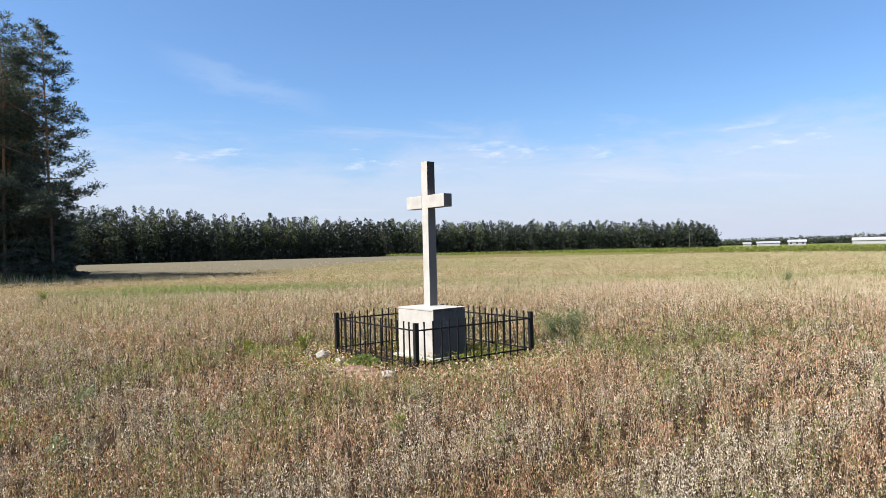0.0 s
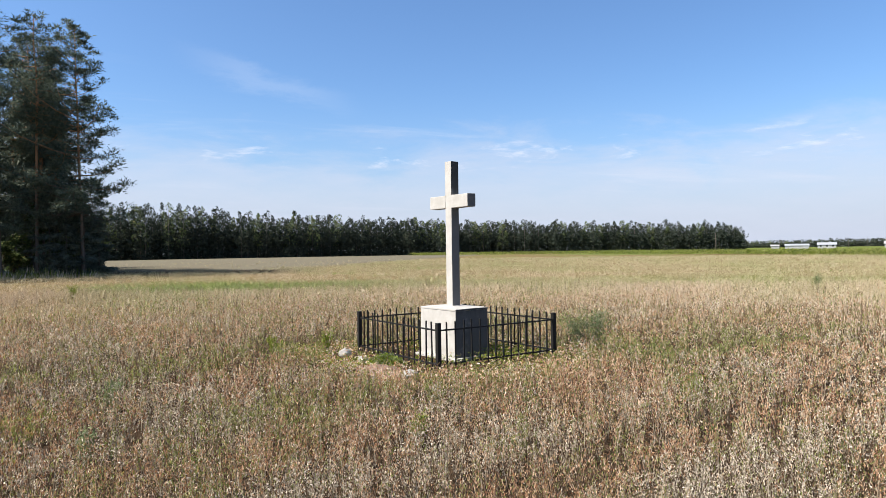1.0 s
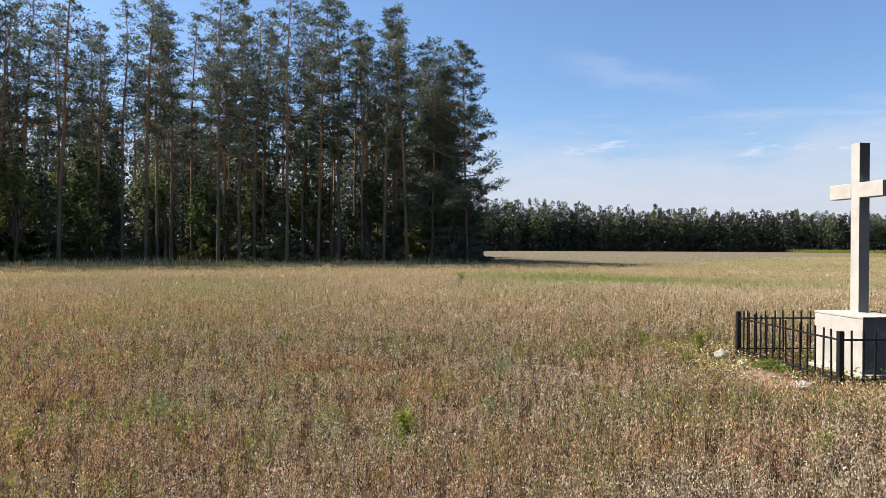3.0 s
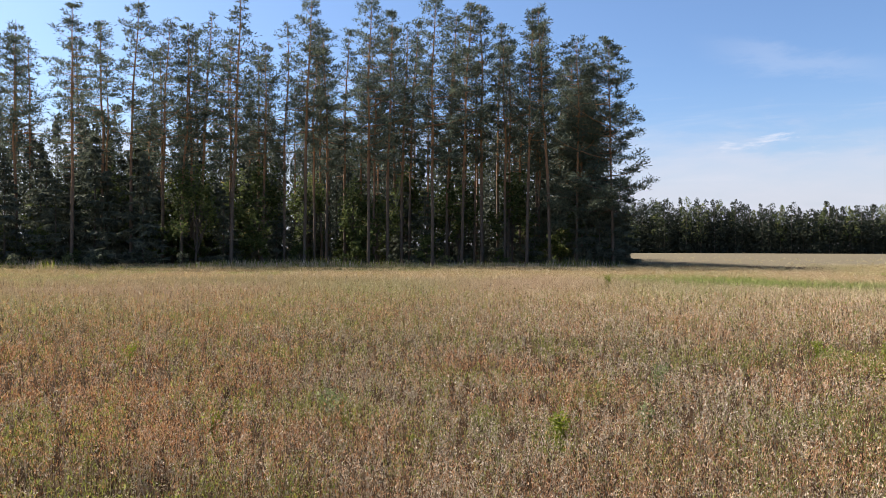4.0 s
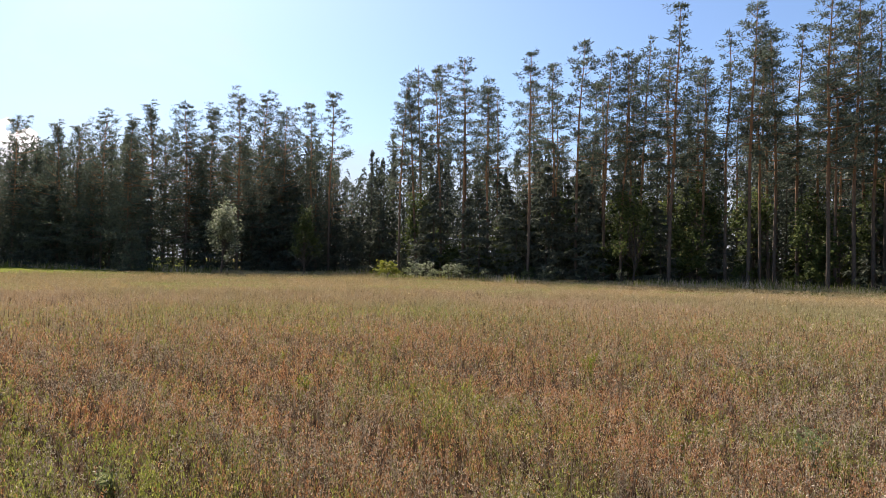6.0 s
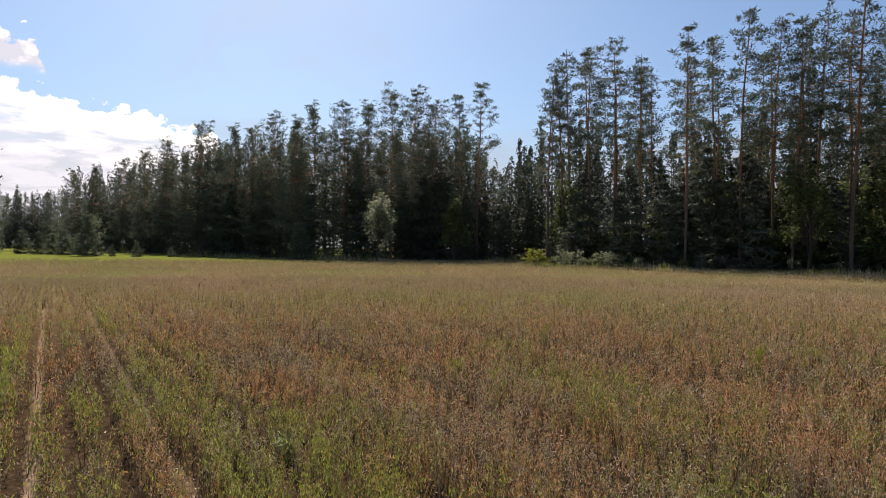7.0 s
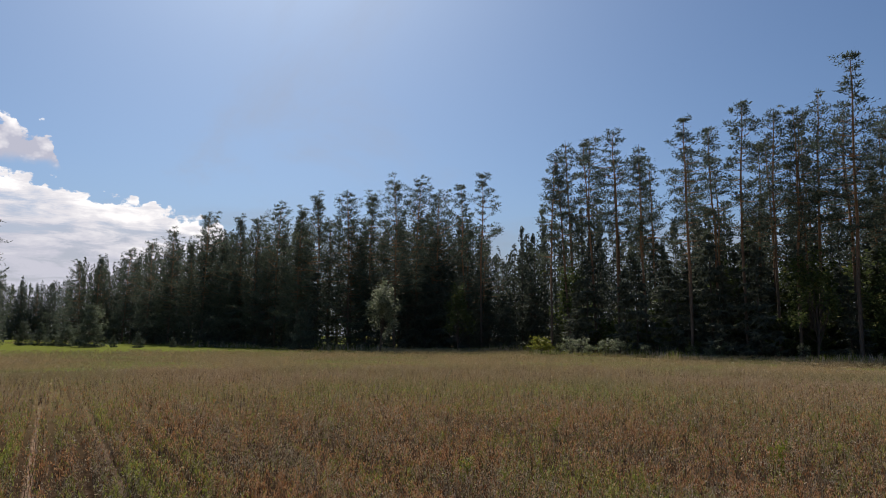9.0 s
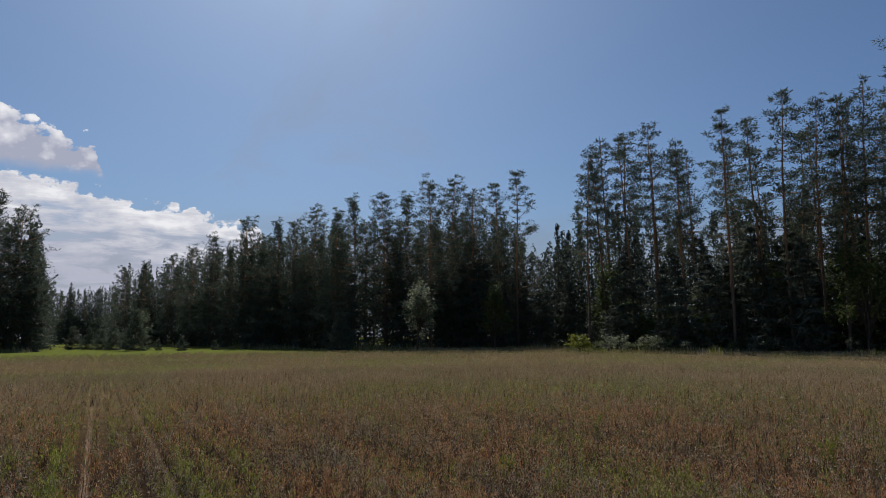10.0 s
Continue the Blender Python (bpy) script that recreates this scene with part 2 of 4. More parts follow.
def ground_material():
    """Reddish sandy soil near, dry crop further on, green strips and pale stubble in the distance."""
    m, n = material("field_soil_and_stubble")
    pos = n.add("ShaderNodeNewGeometry").outputs["Position"]
    c = n.add("ShaderNodeSeparateXYZ", {0: pos})
    far = n.add("ShaderNodeVectorMath", {0: pos})
    far.operation = "LENGTH"
    r = far.outputs["Value"]
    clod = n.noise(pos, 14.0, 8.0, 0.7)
    # litter and the crop's own shade are both put into this dark soil colour
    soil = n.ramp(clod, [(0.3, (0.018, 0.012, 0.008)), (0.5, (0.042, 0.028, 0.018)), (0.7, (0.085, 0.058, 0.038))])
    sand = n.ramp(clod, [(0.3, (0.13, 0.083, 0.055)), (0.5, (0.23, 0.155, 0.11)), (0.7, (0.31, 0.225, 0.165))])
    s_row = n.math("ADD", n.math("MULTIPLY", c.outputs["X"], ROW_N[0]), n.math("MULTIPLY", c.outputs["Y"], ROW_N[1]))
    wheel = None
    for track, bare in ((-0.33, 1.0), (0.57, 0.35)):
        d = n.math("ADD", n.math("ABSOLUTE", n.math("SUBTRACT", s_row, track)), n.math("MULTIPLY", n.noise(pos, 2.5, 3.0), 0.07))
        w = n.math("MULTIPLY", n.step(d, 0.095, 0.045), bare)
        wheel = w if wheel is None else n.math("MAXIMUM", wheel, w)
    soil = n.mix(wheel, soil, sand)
    patch = n.noise(pos, 0.11, 6.0, 0.6)
    grain = n.noise(pos, 3.0, 8.0, 0.75)
    dry = n.ramp(grain, [(0.3, (0.075, 0.052, 0.024)), (0.5, (0.135, 0.098, 0.05)), (0.7, (0.20, 0.155, 0.09))])
    green = n.ramp(grain, [(0.3, (0.0555, 0.0740, 0.0185)), (0.55, (0.1110, 0.1295, 0.0370)), (0.75, (0.1776, 0.1813, 0.0740))])
    crop = n.mix(n.step(patch, 0.46, 0.66), dry, green)
    grass = n.ramp(grain, [(0.3, (0.08, 0.10, 0.022)), (0.6, (0.15, 0.17, 0.04)), (0.8, (0.21, 0.22, 0.07))])
    # a mown meadow before the wood in the south-west, pale stubble towards the far wood
    azim = n.math("ARCTAN2", n.math("MULTIPLY", c.outputs["X"], -1.0), c.outputs["Y"])
    meadow = n.math("MULTIPLY", n.step(n.math("ADD", r, n.math("MULTIPLY", n.noise(pos, 0.05, 3.0), 12.0)), 74.0, 80.0), n.step(azim, 1.74, 1.86))
    stubble = n.ramp(grain, [(0.3, (0.085, 0.073, 0.052)), (0.7, (0.155, 0.138, 0.10))])
    strip = n.math("ABSOLUTE", n.math("SUBTRACT", n.math("ADD", c.outputs["Y"], n.math("MULTIPLY", n.noise(pos, 0.15, 3.0), 5.0)), 33.5))
    crop = n.mix(n.math("MULTIPLY", n.math("MULTIPLY", n.step(strip, 6.0, 1.0), n.step(c.outputs["X"], -22.0, -14.0)), 0.7), crop, green)
    crop = n.mix(n.math("MULTIPLY", n.step(c.outputs["Y"], 53.0, 56.0), n.step(n.math("ADD", c.outputs["X"], n.math("MULTIPLY", n.math("SUBTRACT", c.outputs["Y"], 55.0), -0.12)), -15.0, -26.0)), crop, stubble)
    crop = n.mix(meadow, crop, grass)
    # the stand's shadow painted as a dark strip, a green field beyond the maize
    ridge = n.math("SUBTRACT", n.math("SUBTRACT", c.outputs["Y"], 59.5), n.math("MULTIPLY", n.math("ADD", c.outputs["X"], 25.0), 0.16))
    ridge = n.math("ADD", n.math("ABSOLUTE", ridge), n.math("MULTIPLY", n.noise(pos, 0.35, 4.0), 2.4))
    stand_shadow = n.math("MULTIPLY", n.step(ridge, 5.4, 4.2), n.math("MULTIPLY", n.step(c.outputs["X"], -15.0, -18.0), n.step(c.outputs["X"], -44.0, -40.0)))
    crop = n.mix(stand_shadow, crop, n.ramp(clod, [(0.3, (0.02, 0.015, 0.012)), (0.7, (0.06, 0.045, 0.036))]))
    crop = n.mix(n.math("MULTIPLY", n.step(r, 150.0, 190.0), n.step(c.outputs["X"], 15.0, 45.0)), crop, green)
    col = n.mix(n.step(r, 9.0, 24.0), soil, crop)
    finish(n, col, 1.0, None, spec=0.0)
    return m


def bark_material(name, low, high):
    """Grey-brown flaking bark below, orange and thin higher up."""
    m, n = material(name)
    tc = n.add("ShaderNodeTexCoord").outputs["Object"]
    z = n.add("ShaderNodeSeparateXYZ", {0: tc}).outputs["Z"]
    stretched = n.add("ShaderNodeMapping", {"Vector": tc, "Scale": (9.0, 9.0, 1.6)}).outputs[0]
    flake = n.noise(stretched, 2.0, 6.0, 0.7)
    a = n.ramp(flake, [(0.35, tuple(v * 0.45 for v in low)), (0.65, low)])
    b = n.ramp(flake, [(0.35, tuple(v * 0.55 for v in high)), (0.65, high)])
    rise = n.step(n.math("ADD", z, n.math("MULTIPLY", flake, 3.0)), 6.0, 13.0)
    finish(n, n.mix(rise, a, b), 0.9)
    return m


def far_crop_material():
    """The crop further off, where its leaves run together: straw and rust, greener in patches and strips."""
    m, n = material("dense_crop_canopy")
    geo = n.add("ShaderNodeNewGeometry")
    pos = geo.outputs["Position"]
    c = n.add("ShaderNodeSeparateXYZ", {0: pos})
    far = n.add("ShaderNodeVectorMath", {0: pos})
    far.operation = "LENGTH"
    v = n.math("ADD", n.math("MULTIPLY", n.noise(pos, 0.8, 5.0, 0.65), 0.65), n.math("MULTIPLY", geo.outputs["Random Per Island"], 0.35))
    dry = n.ramp(v, [(0.3, (0.33, 0.235, 0.16)), (0.5, (0.47, 0.36, 0.26)), (0.7, (0.57, 0.465, 0.355))])
    green = n.ramp(v, [(0.3, (0.20, 0.205, 0.09)), (0.5, (0.29, 0.285, 0.145)), (0.7, (0.37, 0.355, 0.195))])
    strip = n.math("ABSOLUTE", n.math("SUBTRACT", n.math("ADD", c.outputs["Y"], n.math("MULTIPLY", n.noise(pos, 0.15, 3.0), 5.0)), 33.5))
    wet = n.math("MULTIPLY", n.step(strip, 6.0, 1.0), n.step(c.outputs["X"], -24.0, -14.0))
    mixed = n.math("ADD", n.math("MULTIPLY", n.step(n.noise(pos, 0.11, 6.0, 0.6), 0.40, 0.66), 0.55), n.math("MULTIPLY", n.step(far.outputs["Value"], 26.0, 58.0), 0.45))
    col = n.mix(n.math("MAXIMUM", n.math("MINIMUM", mixed, 0.8), n.math("MULTIPLY", wet, 0.8)), dry, green)
    # a patch of fresh weeds towards the near stand
    dx = n.math("DIVIDE", n.math("ADD", c.outputs["X"], 12.0), 10.0)
    dy = n.math("DIVIDE", n.math("SUBTRACT", c.outputs["Y"], 29.0), 4.2)
    patch = n.math("ADD", n.math("ADD", n.math("MULTIPLY", dx, dx), n.math("MULTIPLY", dy, dy)), n.math("MULTIPLY", n.noise(pos, 0.5, 5.0, 0.65), 1.4))
    col = n.mix(n.math("MULTIPLY", n.step(patch, 1.5, 0.8), 0.85), col, n.ramp(v, [(0.3, (0.115, 0.16, 0.04)), (0.7, (0.22, 0.29, 0.095))]))
    b = n.add("ShaderNodeBsdfPrincipled", {"Base Color": col, "Roughness": 0.7, "Specular IOR Level": 0.1})
    t = n.add("ShaderNodeBsdfTranslucent", {"Color": n.mix(1.0, col, (1.0, 0.9, 0.6), "MULTIPLY")})
    n.add("ShaderNodeOutputMaterial", {"Surface": n.add("ShaderNodeMixShader", {0: 0.18, 1: b.outputs[0], 2: t.outputs[0]}).outputs[0]})
    return m


FAR_CROP = far_crop_material()
CONCRETE, IRON, STONE, GROUND, SOIL = concrete_material(), iron_material(), stone_material(), ground_material(), soil_material()
PINE_BARK = bark_material("pine_bark", (0.15, 0.115, 0.09), (0.36, 0.19, 0.10))
DARK_BARK = bark_material("dark_bark", (0.11, 0.09, 0.075), (0.13, 0.11, 0.09))
NEEDLE = leafy("pine_needles", [(0.0, (0.05, 0.065, 0.052)), (0.5, (0.10, 0.126, 0.098)), (0.95, (0.155, 0.184, 0.138)), (1.0, (0.18, 0.15, 0.105))], 0.34, 0.75, 0.08)
# far needles: the shade within their crowns is toned into the colour
FAR_NEEDLE = leafy("shade_toned_far_needles", [(0.0, (0.030, 0.038, 0.031)), (0.6, (0.042, 0.051, 0.039)), (1.0, (0.064, 0.071, 0.05))], 0.15, 0.9, 0.02)
SPRUCE = leafy("spruce_needles", [(0.0, (0.05, 0.063, 0.053)), (0.6, (0.092, 0.11, 0.086)), (1.0, (0.14, 0.155, 0.115))], 0.28, 0.7, 0.15)
BROAD = leafy("broad_leaves", [(0.0, (0.038, 0.056, 0.022)), (0.5, (0.072, 0.098, 0.036)), (0.9, (0.12, 0.148, 0.056)), (1.0, (0.20, 0.175, 0.07))], 0.4, 0.7, 0.12)
SILVER = leafy("willow_leaves", [(0.0, (0.08, 0.10, 0.06)), (0.5, (0.16, 0.19, 0.125)), (1.0, (0.30, 0.33, 0.24))], 0.5)
YELLOW = leafy("yellow_green_leaves", [(0.0, (0.0900, 0.1125, 0.0188)), (0.5, (0.1650, 0.1875, 0.0300)), (1.0, (0.2550, 0.2475, 0.0600))], 0.45)
PALE = leafy("pale_dry_leaves", [(0.0, (0.16, 0.125, 0.085)), (0.3, (0.42, 0.35, 0.27)), (0.6, (0.55, 0.47, 0.38)), (1.0, (0.62, 0.55, 0.46))], 0.15, 0.6, 0.12, (1.0, 0.85, 0.6))
RUST = leafy("rust_dry_leaves", [(0.0, (0.17, 0.065, 0.034)), (0.3, (0.37, 0.20, 0.11)), (0.7, (0.56, 0.38, 0.25)), (1.0, (0.68, 0.53, 0.40))], 0.3, 0.6, 0.2, (1.1, 0.8, 0.5))
STALK = leafy("dry_crop_stalks", [(0.0, (0.05, 0.03, 0.018)), (0.55, (0.13, 0.088, 0.054)), (1.0, (0.46, 0.39, 0.30))], 0.1, 0.7, 0.1)
CROP_GREEN = leafy("green_crop_leaves", [(0.0, (0.10, 0.115, 0.034)), (0.5, (0.215, 0.23, 0.08)), (1.0, (0.38, 0.375, 0.18))], 0.48, 0.6, 0.15, (1.0, 1.05, 0.5))
GREEN = leafy("green_weed_leaves", [(0.0, (0.07, 0.10, 0.014)), (0.5, (0.15, 0.19, 0.03)), (1.0, (0.30, 0.32, 0.08))], 0.5, 0.6, 0.15, (1.0, 1.05, 0.5))
GREY_GREEN = leafy("grey_green_weed_leaves", [(0.0, (0.08, 0.11, 0.045)), (0.5, (0.165, 0.20, 0.09)), (1.0, (0.29, 0.32, 0.17))], 0.5)

# ---- mesh helpers ----


def mesh_np(name, verts, faces, mats, index=None, smooth=False):
    """A mesh out of arrays; all the faces have the same number of corners."""
    me = bpy.data.meshes.new(name)
    verts, faces = np.asarray(verts, np.float32), np.asarray(faces, np.int32)
    k = faces.shape[1]
    me.vertices.add(len(verts))
    me.vertices.foreach_set("co", verts.ravel())
    me.loops.add(faces.size)
    me.loops.foreach_set("vertex_index", faces.ravel())
    me.polygons.add(len(faces))
    me.polygons.foreach_set("loop_start", np.arange(0, faces.size, k, dtype=np.int32))
    if index is not None:
        me.polygons.foreach_set("material_index", np.asarray(index, np.int32))
    if smooth:
        me.polygons.foreach_set("use_smooth", np.ones(len(faces), bool))
    for m in mats:
        me.materials.append(m)
    me.update(calc_edges=True)
    return me


def part(name, shape, mat, parent, label=""):
    """Links a bmesh or a mesh as one mesh object under a thing or a part."""
    if isinstance(shape, bmesh.types.BMesh):
        me = bpy.data.meshes.new(name)
        shape.to_mesh(me)
        shape.free()
        me.materials.append(mat)
    else:
        me = shape
    ob = new(name, me)
    ob.parent = parent
    return tagged(ob, label)


def thing(name, m, label, category, group="", kind=""):
    ob = new(name)
    ob.empty_display_size = 0.2
    ob.matrix_basis = m
    return tagged(ob, label, category, group, kind)


def box_bm(lo, hi, bevel=0.0, rough=0.0, cuts=0, seed=0):
    """A box from corner to corner with worn, rounded edges."""
    bm = bmesh.new()
    bmesh.ops.create_cube(bm, size=1.0)
    lo, hi = Vector(lo), Vector(hi)
    for v in bm.verts:
        v.co = Vector((lo[i] + (v.co[i] + 0.5) * (hi[i] - lo[i]) for i in range(3)))
    if cuts:
        bmesh.ops.subdivide_edges(bm, edges=bm.edges[:], cuts=cuts, use_grid_fill=True)
    if bevel:
        sharp = [e for e in bm.edges if e.calc_face_angle(0) > 0.5]
        bmesh.ops.bevel(bm, geom=sharp, offset=bevel, segments=2, affect="EDGES", profile=0.6)
    if rough:
        for v in bm.verts:
            v.co += noise.noise_vector(v.co * 6.0 + Vector((seed, 0, 0))) * rough
    return bm


def tube(points, radii, sides=6):
    """Vertices and four-cornered faces of a tapered tube along points."""
    p, rad = np.asarray(points, float), np.asarray(radii, float)
    d = np.gradient(p, axis=0)
    d /= np.linalg.norm(d, axis=1)[:, None] + 1e-9
    ref = np.where(np.abs(d[:, 2:3]) > 0.9, np.array([[1.0, 0, 0]]), np.array([[0, 0, 1.0]]))
    a = np.cross(d, ref)
    a /= np.linalg.norm(a, axis=1)[:, None] + 1e-9
    b = np.cross(d, a)
    ang = np.arange(sides) * 2 * np.pi / sides
    ring = a[:, None] * np.cos(ang)[None, :, None] + b[:, None] * np.sin(ang)[None, :, None]
    v = (p[:, None] + ring * rad[:, None, None]).reshape(-1, 3)
    i, j = np.meshgrid(np.arange(len(p) - 1), np.arange(sides), indexing="ij")
    i, j, k = i.ravel(), j.ravel(), (j.ravel() + 1) % sides
    return v, np.stack([i * sides + j, (i + 1) * sides + j, (i + 1) * sides + k, i * sides + k], 1)


class Heap:
    """Gathers vertices and faces of many small pieces."""

    def __init__(self):
        self.v, self.f, self.n = [], [], 0

    def add(self, v, f):
        self.v.append(v)
        self.f.append(f + self.n)
        self.n += len(v)

    def mesh(self, name, mat, smooth=False):
        return mesh_np(name, np.concatenate(self.v), np.concatenate(self.f), [mat], smooth=smooth)


def unit(v):
    return v / (np.linalg.norm(v, axis=-1, keepdims=True) + 1e-9)


def blades(rng, base, way, length, width, spread):
    """Thin triangles from each base along way, spread about it."""
    n = len(base)
    d = unit(way + rng.normal(0, spread, (n, 3)))
    side = unit(np.cross(d, rng.normal(0, 1, (n, 3))))
    ln = length * rng.uniform(0.6, 1.25, (n, 1))
    w = width * rng.uniform(0.6, 1.3, (n, 1))
    v = np.stack([base - side * w / 2, base + side * w / 2, base + d * ln], 1).reshape(-1, 3)
    return v, np.arange(3 * n).reshape(-1, 3)


def leaves(rng, centre, size, flat=0.0, aspect=0.6):
    """Small pointed leaves with random tilt about each centre."""
    n = len(centre)
    a = unit(rng.normal(0, 1, (n, 3)) * np.array([1, 1, 1 - flat]))
    b = unit(np.cross(a, rng.normal(0, 1, (n, 3))))
    s = size * rng.uniform(0.55, 1.35, (n, 1))
    v = np.stack([centre - a * s - b * s * aspect, centre - a * s * 0.5 + b * s * aspect, centre + a * s], 1).reshape(-1, 3)
    return v, np.arange(3 * n).reshape(-1, 3)


def bough_leaves(rng, centre, out, size, aspect=0.55, loose=0.55):
    """Leaves that lie on the outside of a bough, facing roughly along out."""
    nrm = unit(unit(out) + rng.normal(0, loose, centre.shape))
    a = unit(np.cross(nrm, rng.normal(0, 1, centre.shape)))
    b = np.cross(nrm, a)
    s = size * rng.uniform(0.6, 1.3, (len(centre), 1))
    v = np.stack([centre - a * s * 0.7 - b * s * aspect, centre - a * s * 0.4 + b * s * aspect, centre + a * s], 1).reshape(-1, 3)
    return v, np.arange(len(v)).reshape(-1, 3)


# ---- ground ----


def build_ground():
    rings = np.concatenate([np.arange(0.0, 20.0, 0.5), np.geomspace(20.0, 4600.0, 60)])
    seg = 120
    ang = np.arange(seg) * 2 * np.pi / seg
    v = []
    for r in rings:
        for a in ang:
            x, y = r * math.cos(a), r * math.sin(a)
            z = 0.025 * noise.noise((x * 0.9, y * 0.9, 0.0)) * min(1.0, r / 3) if r < 60 else 0.0
            v.append((x, y, z))
    f = [(i * seg + j, i * seg + (j + 1) % seg, (i + 1) * seg + (j + 1) % seg, (i + 1) * seg + j) for i in range(len(rings) - 1) for j in range(seg)]
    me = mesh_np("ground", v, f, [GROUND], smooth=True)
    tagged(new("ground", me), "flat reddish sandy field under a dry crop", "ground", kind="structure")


build_ground()

# ---- the monument ----
MON = pose(-0.3935, 10.3055, 0.0, 0, 0, 40.52)  # x runs along the short side of the plinth, y along the arms
FENCE = pose(-0.3981, 10.2547, 0.0, 0, 0, 37.48)


def build_cross():
    t = thing("memorial_cross", MON, "tall whitewashed concrete cross standing on a concrete plinth", "cross")
    w = 0.077
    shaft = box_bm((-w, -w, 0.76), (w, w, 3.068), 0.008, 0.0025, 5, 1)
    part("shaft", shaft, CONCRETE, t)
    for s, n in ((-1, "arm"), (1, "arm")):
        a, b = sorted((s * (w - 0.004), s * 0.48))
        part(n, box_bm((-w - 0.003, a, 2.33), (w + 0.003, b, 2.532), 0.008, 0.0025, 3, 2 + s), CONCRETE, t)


def build_plinth():
    t = thing("plinth", MON, "rectangular whitewashed concrete plinth stained grey near its foot, one side painted in shade", "plinth")
    a, b = 0.319, 0.451
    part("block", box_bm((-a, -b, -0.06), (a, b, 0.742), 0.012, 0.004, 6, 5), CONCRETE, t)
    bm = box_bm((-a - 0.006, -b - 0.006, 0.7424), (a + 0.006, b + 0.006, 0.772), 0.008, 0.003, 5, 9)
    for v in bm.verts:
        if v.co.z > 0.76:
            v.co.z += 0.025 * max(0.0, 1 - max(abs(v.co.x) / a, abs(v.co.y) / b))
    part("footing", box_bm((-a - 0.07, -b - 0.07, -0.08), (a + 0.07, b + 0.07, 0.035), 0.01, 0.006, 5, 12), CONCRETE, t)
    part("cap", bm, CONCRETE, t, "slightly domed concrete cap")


def build_fence():
    t = thing("fence", FENCE, "low black iron picket fence round the monument", "fence")
    a, b, h = 1.0615, 1.145, 0.689
    corners = [(-a, -b), (a, -b), (a, b), (-a, b)]
    post = None
    for x, y in corners:
        if post is None:
            bm = box_bm((-0.03, -0.03, -0.1), (0.03, 0.03, h), 0.004)
            post = part("post", bm, IRON, t).data
            ob = t.children[0]
        else:
            ob = part("post", post, IRON, t)
        ob.location = (x, y, 0)
    picket = None
    for i in range(4):
        (x0, y0), (x1, y1) = corners[i], corners[(i + 1) % 4]
        ln = math.hypot(x1 - x0, y1 - y0)
        turn = math.atan2(y1 - y0, x1 - x0)
        for z in (0.125, 0.585):
            ob = part("rail", box_bm((0.03, -0.009, -0.011), (ln - 0.03, 0.009, 0.011), 0.003), IRON, t)
            ob.location, ob.rotation_euler = (x0, y0, z), (0, 0, turn)
        count = 15
        for k in range(1, count):
            if picket is None:
                picket = part("picket", box_bm((-0.009, -0.009, 0.06), (0.009, 0.009, 0.70), 0.003), IRON, t)
                ob = picket
            else:
                ob = part("picket", picket.data, IRON, t)
            s = k / count
            ob.location = (x0 + (x1 - x0) * s, y0 + (y1 - y0) * s, 0.006 * math.sin(k * 5 + i))
            ob.rotation_euler = (0.012 * math.sin(k * 3.1 + i), 0.012 * math.cos(k * 2.3 + i), turn)


def build_stone(name, place, size, seed, label):
    bm = bmesh.new()
    bmesh.ops.create_icosphere(bm, subdivisions=3, radius=1.0)
    for v in bm.verts:
        k = 1 + 0.35 * noise.noise(v.co * 1.3 + Vector((seed, 0, 0))) + 0.1 * noise.noise(v.co * 4 + Vector((seed, 3, 0)))
        v.co = Vector((v.co.x * size[0], v.co.y * size[1], v.co.z * size[2])) * k
    for f in bm.faces:
        f.smooth = True
    me = bpy.data.meshes.new(name)
    bm.to_mesh(me)
    bm.free()
    me.materials.append(STONE)
    ob = new(name, me)
    ob.matrix_basis = pose(*place, 0, 0, seed * 40)
    tagged(ob, label, "stone", "stones beside the fence")


build_cross()
build_plinth()
build_fence()
build_stone("stone", (-2.08, 10.0, 0.09), (0.105, 0.08, 0.065), 1, "pale field stone lying in the weeds by the fence corner")
build_stone("stone", (-1.72, 9.55, 0.06), (0.10, 0.07, 0.07), 2, "small grey stone half sunk beside the fence")
build_stone("stone", (-0.88, 8.28, 0.07), (0.13, 0.10, 0.07), 3, "flat pale stone lying before the fence")


def soil_mound():
    """A low bank of bare reddish soil along the fence."""
    bm = bmesh.new()
    bmesh.ops.create_grid(bm, x_segments=40, y_segments=18, size=1.0)
    for v in bm.verts:
        k = max(0.0, 1 - v.co.x ** 2) * max(0.0, 1 - v.co.y ** 2)
        x, y = v.co.x * 0.72, v.co.y * 0.26
        v.co = Vector((x, y, -0.03 + 0.11 * k ** 0.7 + 0.035 * noise.noise((x * 9, y * 9, 0)) * k))
    for f in bm.faces:
        f.smooth = True
    me = bpy.data.meshes.new("soil_mound")
    bm.to_mesh(me)
    bm.free()
    me.materials.append(SOIL)
    ob = new("soil_mound", me)
    ob.matrix_basis = pose(-1.28, 8.86, 0, 0, 0, -50)
    tagged(ob, "low bank of bare reddish sandy soil", "soil", kind="structure")


soil_mound()

# ---- trees ----


